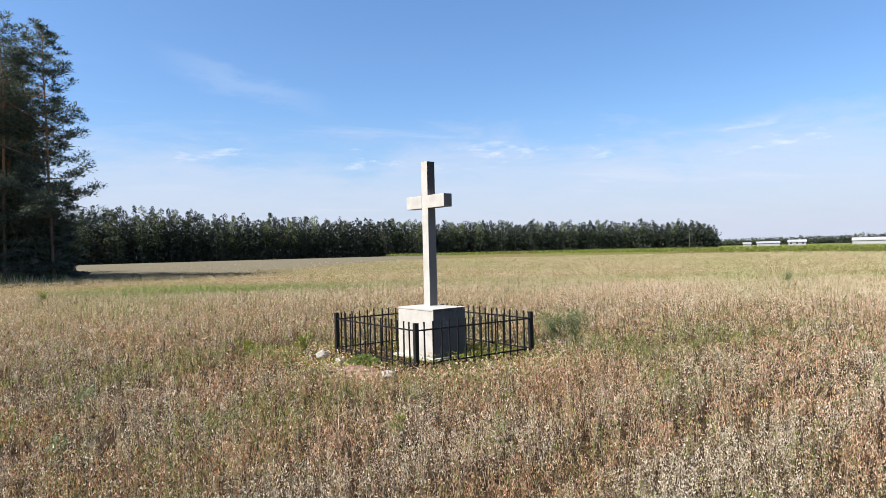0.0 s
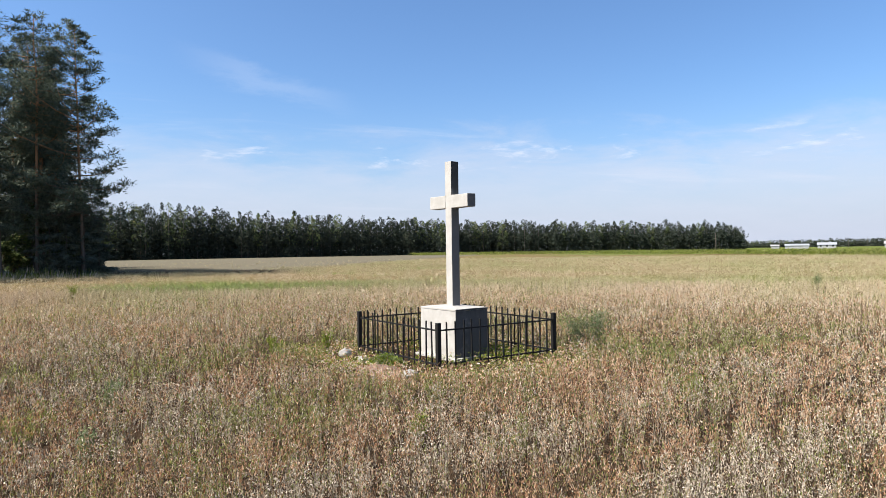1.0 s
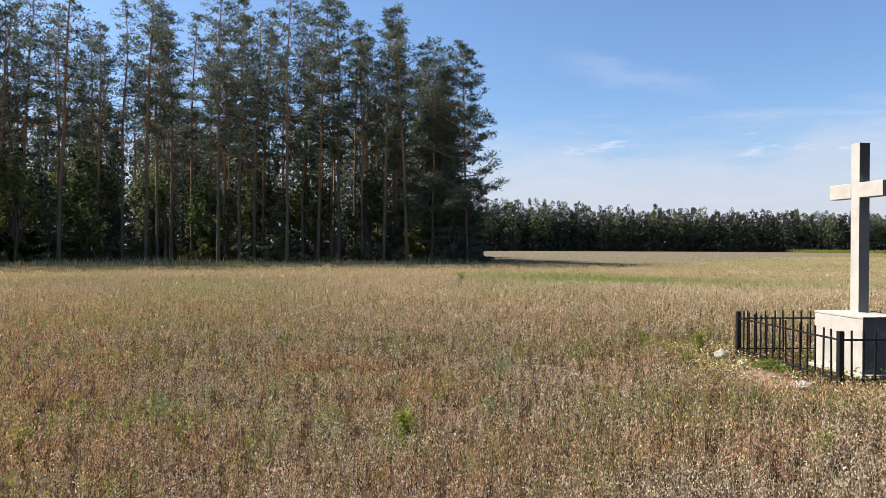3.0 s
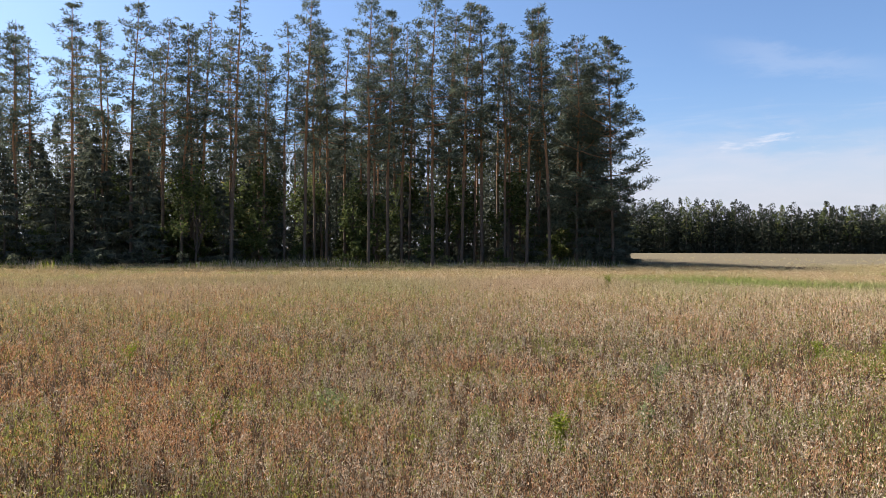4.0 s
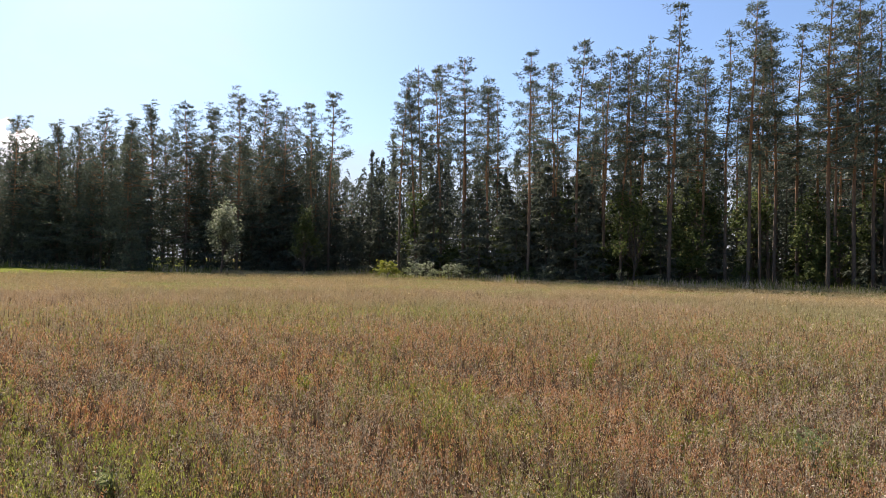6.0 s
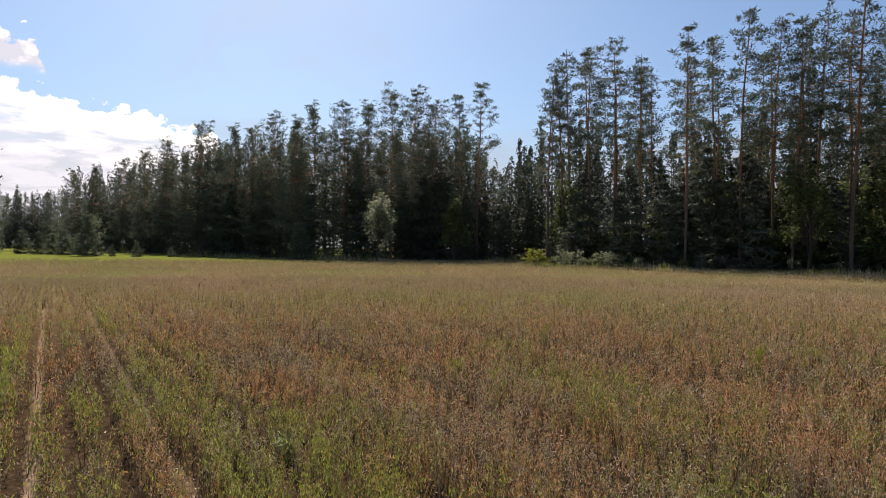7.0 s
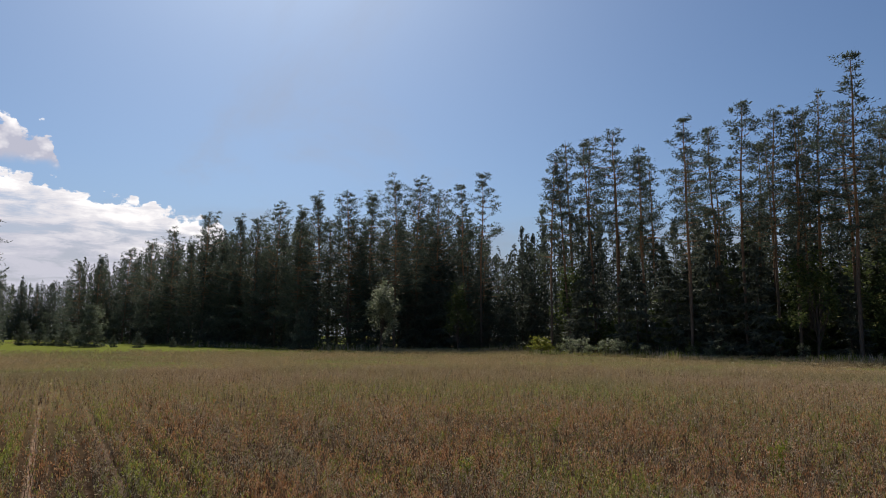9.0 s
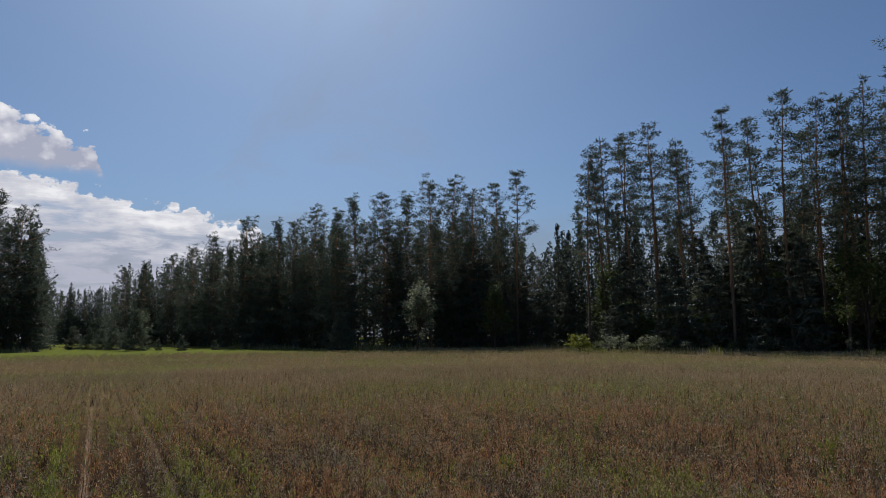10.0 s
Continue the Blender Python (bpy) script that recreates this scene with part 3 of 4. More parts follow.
def pine_meshes(seed, h, start, spread, pad=30, blade=0.26, gaps=0.15, cone=False, close=1.0):
    """Trunk with its limbs, and crown, of a pine of height h whose crown starts at the share start of it.
    The needles sit in flat pads along the outer part of each limb."""
    rng = np.random.default_rng(seed)
    k = 10
    s = np.linspace(0, 1, k)
    bend = np.cumsum(rng.normal(0, 0.011 * h / 2, (k, 2)), 0) * s[:, None]
    axis = np.column_stack([bend, s * h - 0.3 * (s == 0)])
    rad = 0.0060 * h * (1 - s) ** 0.7 + 0.02
    wood, crown = Heap(), Heap()
    wood.add(*tube(axis, rad, 6))
    small = min(1.0, h / 12)
    z = start * h
    turn, heavy = rng.uniform(0, 6.28), rng.uniform(0, 6.28)
    while z < h * 0.985:
        u = (z / h - start) / (1 - start)
        prof = (0.55 + 1.4 * u) if u < 0.3 else 0.07 + 0.90 * ((1 - u) / 0.7) ** 0.8
        if cone:
            prof = 0.08 + 1.0 * (1 - u) ** 0.7
        ring = rng.uniform(0.5, 1.25)
        at = np.array([np.interp(z, axis[:, 2], axis[:, 0]), np.interp(z, axis[:, 2], axis[:, 1]), z])
        for _ in range(rng.integers(3, 6)):
            turn += 2.4 + rng.normal(0, 0.5)
            if rng.random() < gaps:
                continue
            ln = max(0.3 * small, spread * prof * ring * rng.uniform(0.55, 1.3) * (1 + 0.28 * math.cos(turn - heavy)))
            out = np.array([math.cos(turn), math.sin(turn), 0.0])
            side = np.array([-out[1], out[0], 0])
            rise = -0.16 + 0.62 * u + 1.8 * max(0.0, u - 0.7) + rng.normal(0, 0.13)
            t = np.linspace(0, 1, 4)[:, None]
            path = at + out * ln * t + np.array([0, 0, 1.0]) * ln * (rise * t + 0.28 * t ** 3 - 0.08 * t) + side * ln * rng.normal(0, 0.12) * t ** 2
            wood.add(*tube(path, [0.012 + 0.014 * ln, 0.009 + 0.009 * ln, 0.007 + 0.004 * ln, 0.005], 3))
            n = max(3 if cone else 2, int(ln * 2.2 / small + 0.5))
            q = rng.uniform(0.32, 1.0, n) ** 0.8
            q[0] = 1.0
            cen = np.stack([np.interp(q, t[:, 0], path[:, i]) for i in range(3)], 1)
            cen += side * rng.normal(0, 0.2 * ln * (1.25 - q), n)[:, None] + np.array([0, 0, 1.0]) * rng.normal(0.04, 0.06, n)[:, None]
            pr = np.repeat(rng.uniform(0.2, 0.44, n) * (0.7 + 0.14 * ln) * small ** 0.5 * (1.05 - 0.9 * max(0.0, u - 0.7)), pad)[:, None]
            off = rng.normal(0, 0.66, (n * pad, 3)) * np.array([1.0, 1.0, 0.45])
            base = np.repeat(cen, pad, 0) + off * pr
            crown.add(*blades(rng, base, off * 0.9 + out * 0.25 + np.array([0, 0, 0.45]), blade, blade * 0.29, 0.45))
        z += rng.uniform(0.38, 0.86) * close
    # bare dead twigs below the crown
    for _ in range(9):
        z0 = h * rng.uniform(0.3 * start, start)
        a = rng.uniform(0, 6.28)
        at = np.array([np.interp(z0, axis[:, 2], axis[:, 0]), np.interp(z0, axis[:, 2], axis[:, 1]), z0])
        ln = rng.uniform(0.4, 1.5) * small
        p = at + np.outer(np.linspace(0, 1, 3), np.array([math.cos(a), math.sin(a), rng.uniform(-0.3, 0.2)])) * ln
        wood.add(*tube(p, [0.02, 0.012, 0.005], 3))
    return wood.mesh("trunk", PINE_BARK), crown.mesh("crown", NEEDLE)


def spruce_meshes(seed, h, spread, tiers=17):
    rng = np.random.default_rng(seed)
    axis = np.column_stack([np.zeros(4), np.zeros(4), np.linspace(-0.2, h, 4)])
    wood, crown = Heap(), Heap()
    wood.add(*tube(axis, np.linspace(0.011 * h, 0.012, 4), 5))
    for i in range(tiers):
        u = (i + rng.uniform(0, 0.6)) / tiers
        z = h * (0.02 + 0.97 * u)
        for _ in range(5):
            a = rng.uniform(0, 6.28)
            ln = (spread * (1 - u) ** 0.8 + 0.15) * rng.uniform(0.55, 1.2)
            out = np.array([math.cos(a), math.sin(a), 0.0])
            t = np.linspace(0, 1, 3)[:, None]
            path = np.array([0, 0, z]) + out * ln * t + np.array([0, 0, 1.0]) * ln * (-0.35 * t + 0.2 * t ** 3)
            if ln > 0.8 * spread:
                wood.add(*tube(path, [0.03, 0.018, 0.006], 3))
            n = int(11 + 7 * ln)
            q = rng.uniform(0.1, 1.0, n)
            cen = np.stack([np.interp(q, t[:, 0], path[:, k]) for k in range(3)], 1)
            side = np.array([-out[1], out[0], 0])
            sg = np.sign(rng.normal(0, 1, n))[:, None]
            lateral = out * 0.6 + side * sg * 0.8 + np.array([0, 0, -0.35])
            crown.add(*blades(rng, cen, lateral, 0.34 + 0.18 * ln, 0.17, 0.4))
            crown.add(*blades(rng, cen, out * 0.5 + np.array([0, 0, -0.9]), 0.42, 0.16, 0.45))
    return wood.mesh("trunk", DARK_BARK), crown.mesh("crown", SPRUCE)


def broad_meshes(seed, h, spread, mat, count=1300, size=0.14, low=0.12):
    """A broad-leaved tree or bush: stems that fork, with clumps of leaves at their ends."""
    rng = np.random.default_rng(seed)
    wood, crown = Heap(), Heap()
    top = h * 0.5
    axis = np.column_stack([np.cumsum(rng.normal(0, 0.04 * h / 5, (6, 2)), 0), np.linspace(-0.1, top, 6)])
    wood.add(*tube(axis, np.linspace(0.012 * h + 0.008, 0.007 * h, 6), 6))
    ends = []
    for _ in range(int(12 + 2 * h)):
        z0 = rng.uniform(low * h, top)
        at = np.array([np.interp(z0, axis[:, 2], axis[:, 0]), np.interp(z0, axis[:, 2], axis[:, 1]), z0])
        a = rng.uniform(0, 6.28)
        zt = z0 + (h - z0) * rng.uniform(0.1, 1.0)
        w = spread * math.sqrt(max(0.05, 1 - ((zt / h - 0.42) / 0.6) ** 2)) * rng.uniform(0.35, 1.0)
        end = np.array([math.cos(a) * w, math.sin(a) * w, zt])
        mid = (at + end) / 2 + rng.normal(0, 0.05 * h, 3) * np.array([1, 1, 0.4])
        wood.add(*tube([at, mid, end], [0.005 * h + 0.003, 0.003 * h + 0.002, 0.003], 3))
        ends += [end, (mid + end) / 2, mid * 0.4 + end * 0.6]
    ends = np.array(ends)
    pick = rng.integers(0, len(ends), count)
    cen = ends[pick] + rng.normal(0, 0.10, (count, 3)) * np.array([spread, spread, h * 0.4]) * rng.uniform(0.4, 1.5, (count, 1))
    cen[:, 2] = np.maximum(cen[:, 2], 0.05)
    crown.add(*leaves(rng, cen, size, 0.3))
    return wood.mesh("trunk", DARK_BARK), crown.mesh("crown", mat)


def plant(name, meshes, m, label, category="tree", group=""):
    t = thing(name, m, label, category, group)
    for n, me in zip(("trunk", "crown"), meshes):
        part(n, me, None, t)
    return t


def stand(az, r, turn=0.0, scale=1.0, lean=0.0):
    p = polar(az, r)
    return pose(p.x, p.y, 0, lean, lean * 0.6, turn) @ Matrix.Diagonal((scale, scale, scale, 1))


def add_kind(store, key, name, meshes, m, label, category="tree", group=""):
    """The first of its kind is built, the others are copies of it."""
    if key in store:
        c = copy_thing(store[key], Matrix())
        c.matrix_basis = m
        return tagged(c, label, category, group)
    store[key] = plant(name, meshes, m, label, category, group)
    return store[key]


rnd = random.Random(5)
made = {}
PINE_H = 22.0
SHAPES = [(0.46, 2.5), (0.56, 2.3), (0.40, 2.6), (0.58, 2.6), (0.50, 2.0), (0.43, 2.3)]
PINES = [pine_meshes(10 + i, PINE_H, st, sp, 27, 0.28, 0.2) for i, (st, sp) in enumerate(SHAPES)]
PINES += [pine_meshes(20 + i, PINE_H, st - 0.03, sp * 0.92, 16, 0.32, 0.25) for i, (st, sp) in enumerate(SHAPES)]
# the pines along the edge of the near stand: azimuth, distance, height, kind
EDGE = [(87.6, 74, 21.5, 0), (86.0, 75, 23.0, 3), (83.9, 70, 22.6, 1), (82.0, 66, 22.0, 3), (79.8, 63, 18.6, 4), (76.4, 59, 20.6, 1), (74.3, 61, 20.4, 4), (72.3, 60, 22.2, 0),
        (70.0, 60, 21.0, 2), (68.6, 59, 20.4, 4), (64.7, 58, 23.5, 5), (62.2, 60, 20.0, 0), (58.7, 59, 23.8, 0), (53.2, 57, 23.4, 2), (51.5, 59, 23.0, 1), (47.6, 57, 23.7, 2),
        (45.0, 59, 23.8, 0), (43.2, 60, 24.0, 2), (39.3, 58, 22.6, 0), (37.3, 57, 22.5, 1), (35.0, 58, 19.8, 3), (41.2, 60, 20.8, 4)]
PINE_LABEL = "tall slender pine with a bare reddish trunk and dark green crown"
NEAR_GROUP = "pines of the near stand"


def add_pine(az, r, h, kind):
    add_kind(made, ("pine", kind), "pine_tree", PINES[kind], stand(az, r, rnd.uniform(0, 360), h / PINE_H, rnd.uniform(-1.3, 1.3)), PINE_LABEL, "tree", NEAR_GROUP)


for az, r, h, kind in EDGE + [(33.6, 63, 20.0, 0), (35.2, 66, 21.0, 2), (36.4, 70, 21.5, 5), (34.4, 71, 20.5, 0), (38.4, 63, 22.8, 2), (41.8, 64, 23.6, 0), (46.2, 63, 24.0, 2), (49.6, 62, 23.4, 5), (50.8, 66, 24.6, 0), (55.2, 63, 22.4, 5), (56.8, 61, 22.0, 2)]:
    add_pine(az, r, h, kind)


def stand_back(az):
    """How much further off the edge of the near stand lies towards its end."""
    return float(np.interp(az, [30, 78, 84, 88], [0, 0, 8, 15]))


# slender pines between them
for i in range(16):
    az = 34.5 + (i + rnd.random()) * 33.0 / 16
    add_pine(az, rnd.uniform(59.5, 64), rnd.uniform(17.5, 22.0), 6 + rnd.randrange(6))
# trees further inside the stand
for i in range(30):
    az = 33.5 + (i + rnd.random()) * 53.5 / 30
    r = 62 + 20 * rnd.random() + stand_back(az)
    add_pine(az, r, rnd.uniform(16.0, 21.0) * r / 62, 6 + rnd.randrange(6))
# the wide pines that close the stand towards the open field
WIDE = pine_meshes(40, 19.3, 0.26, 4.2, 38, 0.28, 0.2, True, 0.7)
for i, (az, r, k) in enumerate(((32.0, 58, 1.0), (34.6, 61, 0.86))):
    add_kind(made, "wide", "pine_tree", WIDE, stand(az, r, 40 + 75 * i, k), "full dark pine with wide branches at the edge of the stand", "tree", NEAR_GROUP)

SPRUCES = [spruce_meshes(60 + i, 9.0, sp) for i, sp in enumerate((2.0, 1.6, 2.4))]
BUSHES = [broad_meshes(70 + i, 3.0, 1.5, BROAD) for i in range(3)]
YOUNG = [broad_meshes(80 + i, 8.0, 2.3, BROAD, 2000, 0.16, 0.15) for i in range(2)]
UNDER = "undergrowth of the near stand"
for i in range(40):
    k = rnd.randrange(3)
    az = 32.5 + (i + rnd.random()) * 55.5 / 40
    r = rnd.uniform(60, 70) + stand_back(az)
    tall = rnd.uniform(0.8, 1.25) if 62 < az < 80 else rnd.uniform(0.4, 0.95)
    add_kind(made, ("s", k), "spruce_tree", SPRUCES[k], stand(az, r, rnd.uniform(0, 360), tall), "dark young spruce under the pines", "tree", UNDER)
for az, r, k in ((31.9, 58.5, 0.75), (33.1, 57.5, 0.6), (34.2, 58, 0.8), (30.9, 62, 0.62), (71.4, 58.2, 1.06), (84.6, 69, 1.1), (80.6, 62, 0.95), (77.4, 60, 0.8), (73.9, 60.5, 0.9), (65.3, 60, 0.75), (61.0, 61, 0.7)):
    add_kind(made, ("s", 2), "spruce_tree", SPRUCES[2], stand(az, r, az * 50, k), "dark young spruce under the pines", "tree", UNDER)
for az, r, k in ((33.9, 63, 1.7), (34.6, 66.5, 1.85), (35.2, 70, 1.9), (35.8, 74, 2.0), (34.2, 77, 1.9), (35.0, 82, 2.1)):
    add_kind(made, ("s", 0), "spruce_tree", SPRUCES[0], stand(az, r, az * 70, k), "tall dark spruce on the flank of the stand", "tree", UNDER)
for i in range(44):
    k = rnd.randrange(3)
    az = rnd.uniform(32, 88)
    r = rnd.uniform(58.5, 68) + stand_back(az)
    add_kind(made, ("b", k), "bush", BUSHES[k], stand(az, r, rnd.uniform(0, 360), rnd.uniform(0.35, 1.3)), "leafy green bush under the pines", "bush", UNDER)
for i in range(18):
    k = rnd.randrange(2)
    az = 34 + (i + rnd.random()) * 52 / 18
    r = rnd.uniform(60, 70) + stand_back(az)
    add_kind(made, ("y", k), "young_tree", YOUNG[k], stand(az, r, rnd.uniform(0, 360), rnd.uniform(0.6, 1.2)), "young broad-leaved tree under the pines", "tree", UNDER)
plant("rowan_tree", broad_meshes(95, 8.5, 2.4, BROAD, 2600, 0.15, 0.1), stand(67.5, 58.5, 0), "round leafy young tree at the edge of the wood", "tree")


def tree_mass(name, rng, places, label, low, leaf, count, share=0.2, depth=0.5, mat=None, lobes=16, blunt=1.0, reach=3.2):
    """Many crowns on thin trunks, too many to count: places are (x, y, height, width, base of crown).
    Each crown is a heap of boughs, narrower towards a ragged top."""
    trunks, crown, broad = Heap(), Heap(), Heap()
    for x, y, h, w0, start in places:
        p = np.array([x, y, 0.0])
        trunks.add(*tube([p, p + [0, 0, h * 0.97]], [0.007 * h + 0.03, 0.03], 4))
        leafy_one = rng.random() < share
        point = rng.uniform(0.6, 1.0) * blunt
        lu = (np.arange(lobes) + rng.uniform(0, 0.9, lobes)) / (lobes + (0.0 if blunt == 1.0 else 0.8))
        lw = w0 * np.clip(np.minimum(0.55 + 1.8 * lu, 1.2 * (1.0 - lu) ** (0.45 if leafy_one else point)), 0.02, 1.0) * rng.uniform(0.3, 0.85, lobes)
        la = np.arange(lobes) * 2.4 + rng.uniform(0, 6.28) + rng.normal(0, 0.5, lobes)
        lobe = np.stack([np.cos(la) * lw, np.sin(la) * lw, h * (start + (1 - start) * lu)], 1)
        bulk = np.stack([0.42 * w0 * (1.12 - (0.85 if blunt == 1.0 else 0.5) * lu)] * 2 + [0.30 * w0 * (1.2 - 0.6 * lu) + 0.6 * (1 - start) * h / lobes], 1)
        k = rng.integers(0, lobes, count)
        out = unit(rng.normal(0, 1, (count, 3)) + [0, 0, 0.35])
        cen = p + lobe[k] + out * bulk[k] * rng.uniform(0.65, 1.05, (count, 1))
        (broad if leafy_one else crown).add(*bough_leaves(rng, cen, out, leaf))
        if low:
            m = int(count * (0.75 if blunt == 1.0 else 0.5))
            cen = p + np.stack([rng.uniform(-reach, reach, m), rng.uniform(-reach, reach, m), np.minimum(np.abs(rng.normal(0, low, m)), h * rng.uniform(0.3, 0.7, m))], 1)
            crown.add(*leaves(rng, cen, leaf * (0.95 if blunt == 1.0 else 1.7), 0.3, 0.6))
        # dense boughs inside, up to the share depth of the height
        cen = p + np.stack([rng.normal(0, 1.0, 90), rng.normal(0, 1.0, 90), h * depth * rng.uniform(0, 1, 90)], 1)
        crown.add(*leaves(rng, cen, leaf, 0.2, 0.6))
    me = mesh_np(name, np.concatenate(crown.v), np.concatenate(crown.f), [mat or SPRUCE])
    t = tagged(new(name, me), label, "wood", kind="stuff")
    tagged(part("trunks", trunks.mesh("trunks", DARK_BARK), None, t), kind="stuff")
    tagged(part("leafy_crowns", broad.mesh("leafy_crowns", BROAD), None, t), kind="stuff")


def inner_wood():
    """The depth of the near stand behind its edge."""
    rng = np.random.default_rng(3)
    places = []
    for i in range(230):
        az = rng.uniform(35.0, 90)
        r = 70 + 34 * rng.random() + stand_back(az)
        h = rng.uniform(0.145, 0.215) * r
        p = polar(az, r)
        places.append((p.x, p.y, h, 2.2, rng.uniform(0.28, 0.55)))
    tree_mass("inner_wood", rng, places, "shaded depth of the pine wood behind its edge", 7.0, 0.23, 420, 0.06, 0.5)


inner_wood()

# the dark mixed wood along the far side: azimuth, distance, height of its front trees
WOOD = [(93.6, 84, 23.2), (94.9, 86, 22), (97.5, 85, 20.5), (99.4, 86, 22), (101.2, 84, 21.6), (103.4, 85, 20.2), (105.2, 84, 20), (107.8, 86, 19.8), (109.5, 88, 18.5), (111.3, 96, 20),
        (113, 100, 19), (114.2, 102, 19.2), (117, 112, 21.2), (119.5, 124, 19.8), (121.1, 135, 19), (122.8, 145, 18.6), (124.7, 158, 18.2), (125.8, 165, 17.6), (133.2, 108, 20), (134.8, 104, 21)]
DENSE = [pine_meshes(110 + i, 20.0, st, sp, 13, 0.33, 0.06, True, 0.72) for i, (st, sp) in enumerate([(0.2, 3.7), (0.26, 3.3), (0.16, 4.0)])]
DARK_GROUP = "trees of the dark wood"
DARK_LABEL = "dense dark pine in the shaded wood"
for az, r, h in WOOD:
    k = rnd.randrange(3)
    if az < 95:
        add_pine(az, r, h, 4)
    else:
        add_kind(made, ("d", k), "pine_tree", DENSE[k], stand(az, r, rnd.uniform(0, 360), h / 20), DARK_LABEL, "tree", DARK_GROUP)


def wood_edge(az):
    return float(np.interp(az, [86, 108, 111, 115, 118, 121, 126, 127, 131, 132, 150], [85, 85, 94, 103, 113, 136, 170, 240, 240, 107, 98]))


def wood_top(az):
    """The usual height of the dark wood."""
    return float(np.interp(az, [88, 92, 94, 108, 120, 150], [13, 14, 18, 17.5, 18.5, 19.5]))


for i in range(38):
    az = 89 + (i + rnd.random()) * 58 / 38
    k = rnd.randrange(3)
    add_kind(made, ("d", k), "pine_tree", DENSE[k], stand(az, wood_edge(az) + 1 + 8 * rnd.random(), rnd.uniform(0, 360), wood_top(az) * rnd.uniform(0.75, 0.98) / 20), DARK_LABEL, "tree", DARK_GROUP)
for i in range(40):
    az = 88.5 + (i + rnd.random()) * 56 / 40
    k = rnd.randrange(3)
    add_kind(made, ("s", k), "spruce_tree", SPRUCES[k], stand(az, wood_edge(az) - 3 + 4 * rnd.random(), rnd.uniform(0, 360), rnd.uniform(0.45, 1.3)), "dark spruce at the edge of the shaded wood", "tree", DARK_GROUP)


def dark_wood():
    rng = np.random.default_rng(4)
    places = []
    for i in range(330):
        az = rng.uniform(88.5, 150) if i < 230 else rng.uniform(113, 132.5)
        r = wood_edge(az) + 3 + 26 * rng.random()
        h = wood_top(az) * rng.uniform(0.78, 0.99) * (1 + (r - wood_edge(az)) / r)
        p = polar(az, r)
        places.append((p.x, p.y, h, 3.5, 0.12))
    tree_mass("dark_wood", rng, places, "deep shade of the dense mixed wood", 7.0, 0.25, 460, 0.06, 0.75, reach=2.8)


dark_wood()
plant("young_tree", broad_meshes(133, 8.0, 2.3, BROAD, 3000, 0.13, 0.06), stand(95.6, 72, 60, 0.9), "dull green young broad-leaved tree before the dark wood", "tree")
plant("willow_tree", broad_meshes(130, 8.0, 2.5, SILVER, 4200, 0.13, 0.06), stand(102.5, 70, 0, 0.92), "pale silvery-leaved young willow before the dark wood", "tree")
plant("willow_tree", broad_meshes(134, 6.0, 1.2, SILVER, 700, 0.11, 0.3), stand(124.5, 109, 0), "slender pale-leaved young willow behind a bushy pine", "tree")
SMALL_PINE = pine_meshes(131, 4.4, 0.04, 1.45, 15, 0.24, 0.05, True, 0.42)
plant("pine_sapling", SMALL_PINE, stand(125.1, 100, 0, 1.25), "bushy young pine standing in the grass", "tree", "saplings in the grass")
for az, r, k in ((121.7, 96, 0.46), (119.2, 98, 0.3), (126.6, 108, 0.8), (127.4, 112, 0.7), (128.3, 115, 0.75), (109.2, 79, 1.0), (129.4, 118, 0.8), (123.4, 100, 0.35)):
    c = copy_thing(made.setdefault("sapling", bpy.data.objects["pine_sapling"]), Matrix())
    c.matrix_basis = stand(az, r, az * 37, k)


def far_wood():
    """The wood beyond the field, one mass of small crowns on thin trunks."""
    rng = np.random.default_rng(7)
    places = []
    for i in range(340):
        az = -21.7 + 59.7 * (i + rng.random()) / 340
        front = np.interp(az, [-22, 0, 30, 38], [335, 285, 235, 222])
        r = front + 26 * rng.random() ** 1.4
        h = np.interp(az, [-21.7, -20, 9, 20, 24, 38], [11.5, 14.2, 16.6, 18.0, 19.4, 19.2]) * rng.uniform(0.8, 1.05)
        p = polar(az, r)
        places.append((p.x, p.y, h, rng.uniform(2.4, 3.6), 0.25))
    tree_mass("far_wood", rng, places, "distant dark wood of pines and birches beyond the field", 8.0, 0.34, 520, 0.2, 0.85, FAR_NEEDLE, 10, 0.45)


far_wood()


def horizon_wood():
    """Low woods on the horizon beyond the farm."""
    rng = np.random.default_rng(8)
    places = []
    for i in range(320):
        az = -60 + 39 * (i + rng.random()) / 320
        r = rng.uniform(880, 960)
        p = polar(az, r)
        places.append((p.x, p.y, rng.uniform(7.4, 9.6) * np.interp(az, [-60, -33, -22], [1.5, 1.2, 0.95]), 6.0, 0.1))
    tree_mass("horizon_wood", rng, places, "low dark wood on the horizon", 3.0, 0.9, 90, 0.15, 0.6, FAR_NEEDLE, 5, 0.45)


horizon_wood()


# ---- the crop ----


def field_noise(p, scale, seed):
    """Smooth values of about -1 to 1 over the plan, out of a few waves."""
    rng = np.random.default_rng(seed)
    v = np.zeros(len(p))
    for k in range(7):
        a = rng.uniform(0, 6.28)
        f = scale * rng.uniform(0.5, 2.0)
        v += np.sin((p[:, 0] * math.cos(a) + p[:, 1] * math.sin(a)) * f + rng.uniform(0, 6.28))
    return v / 2.6


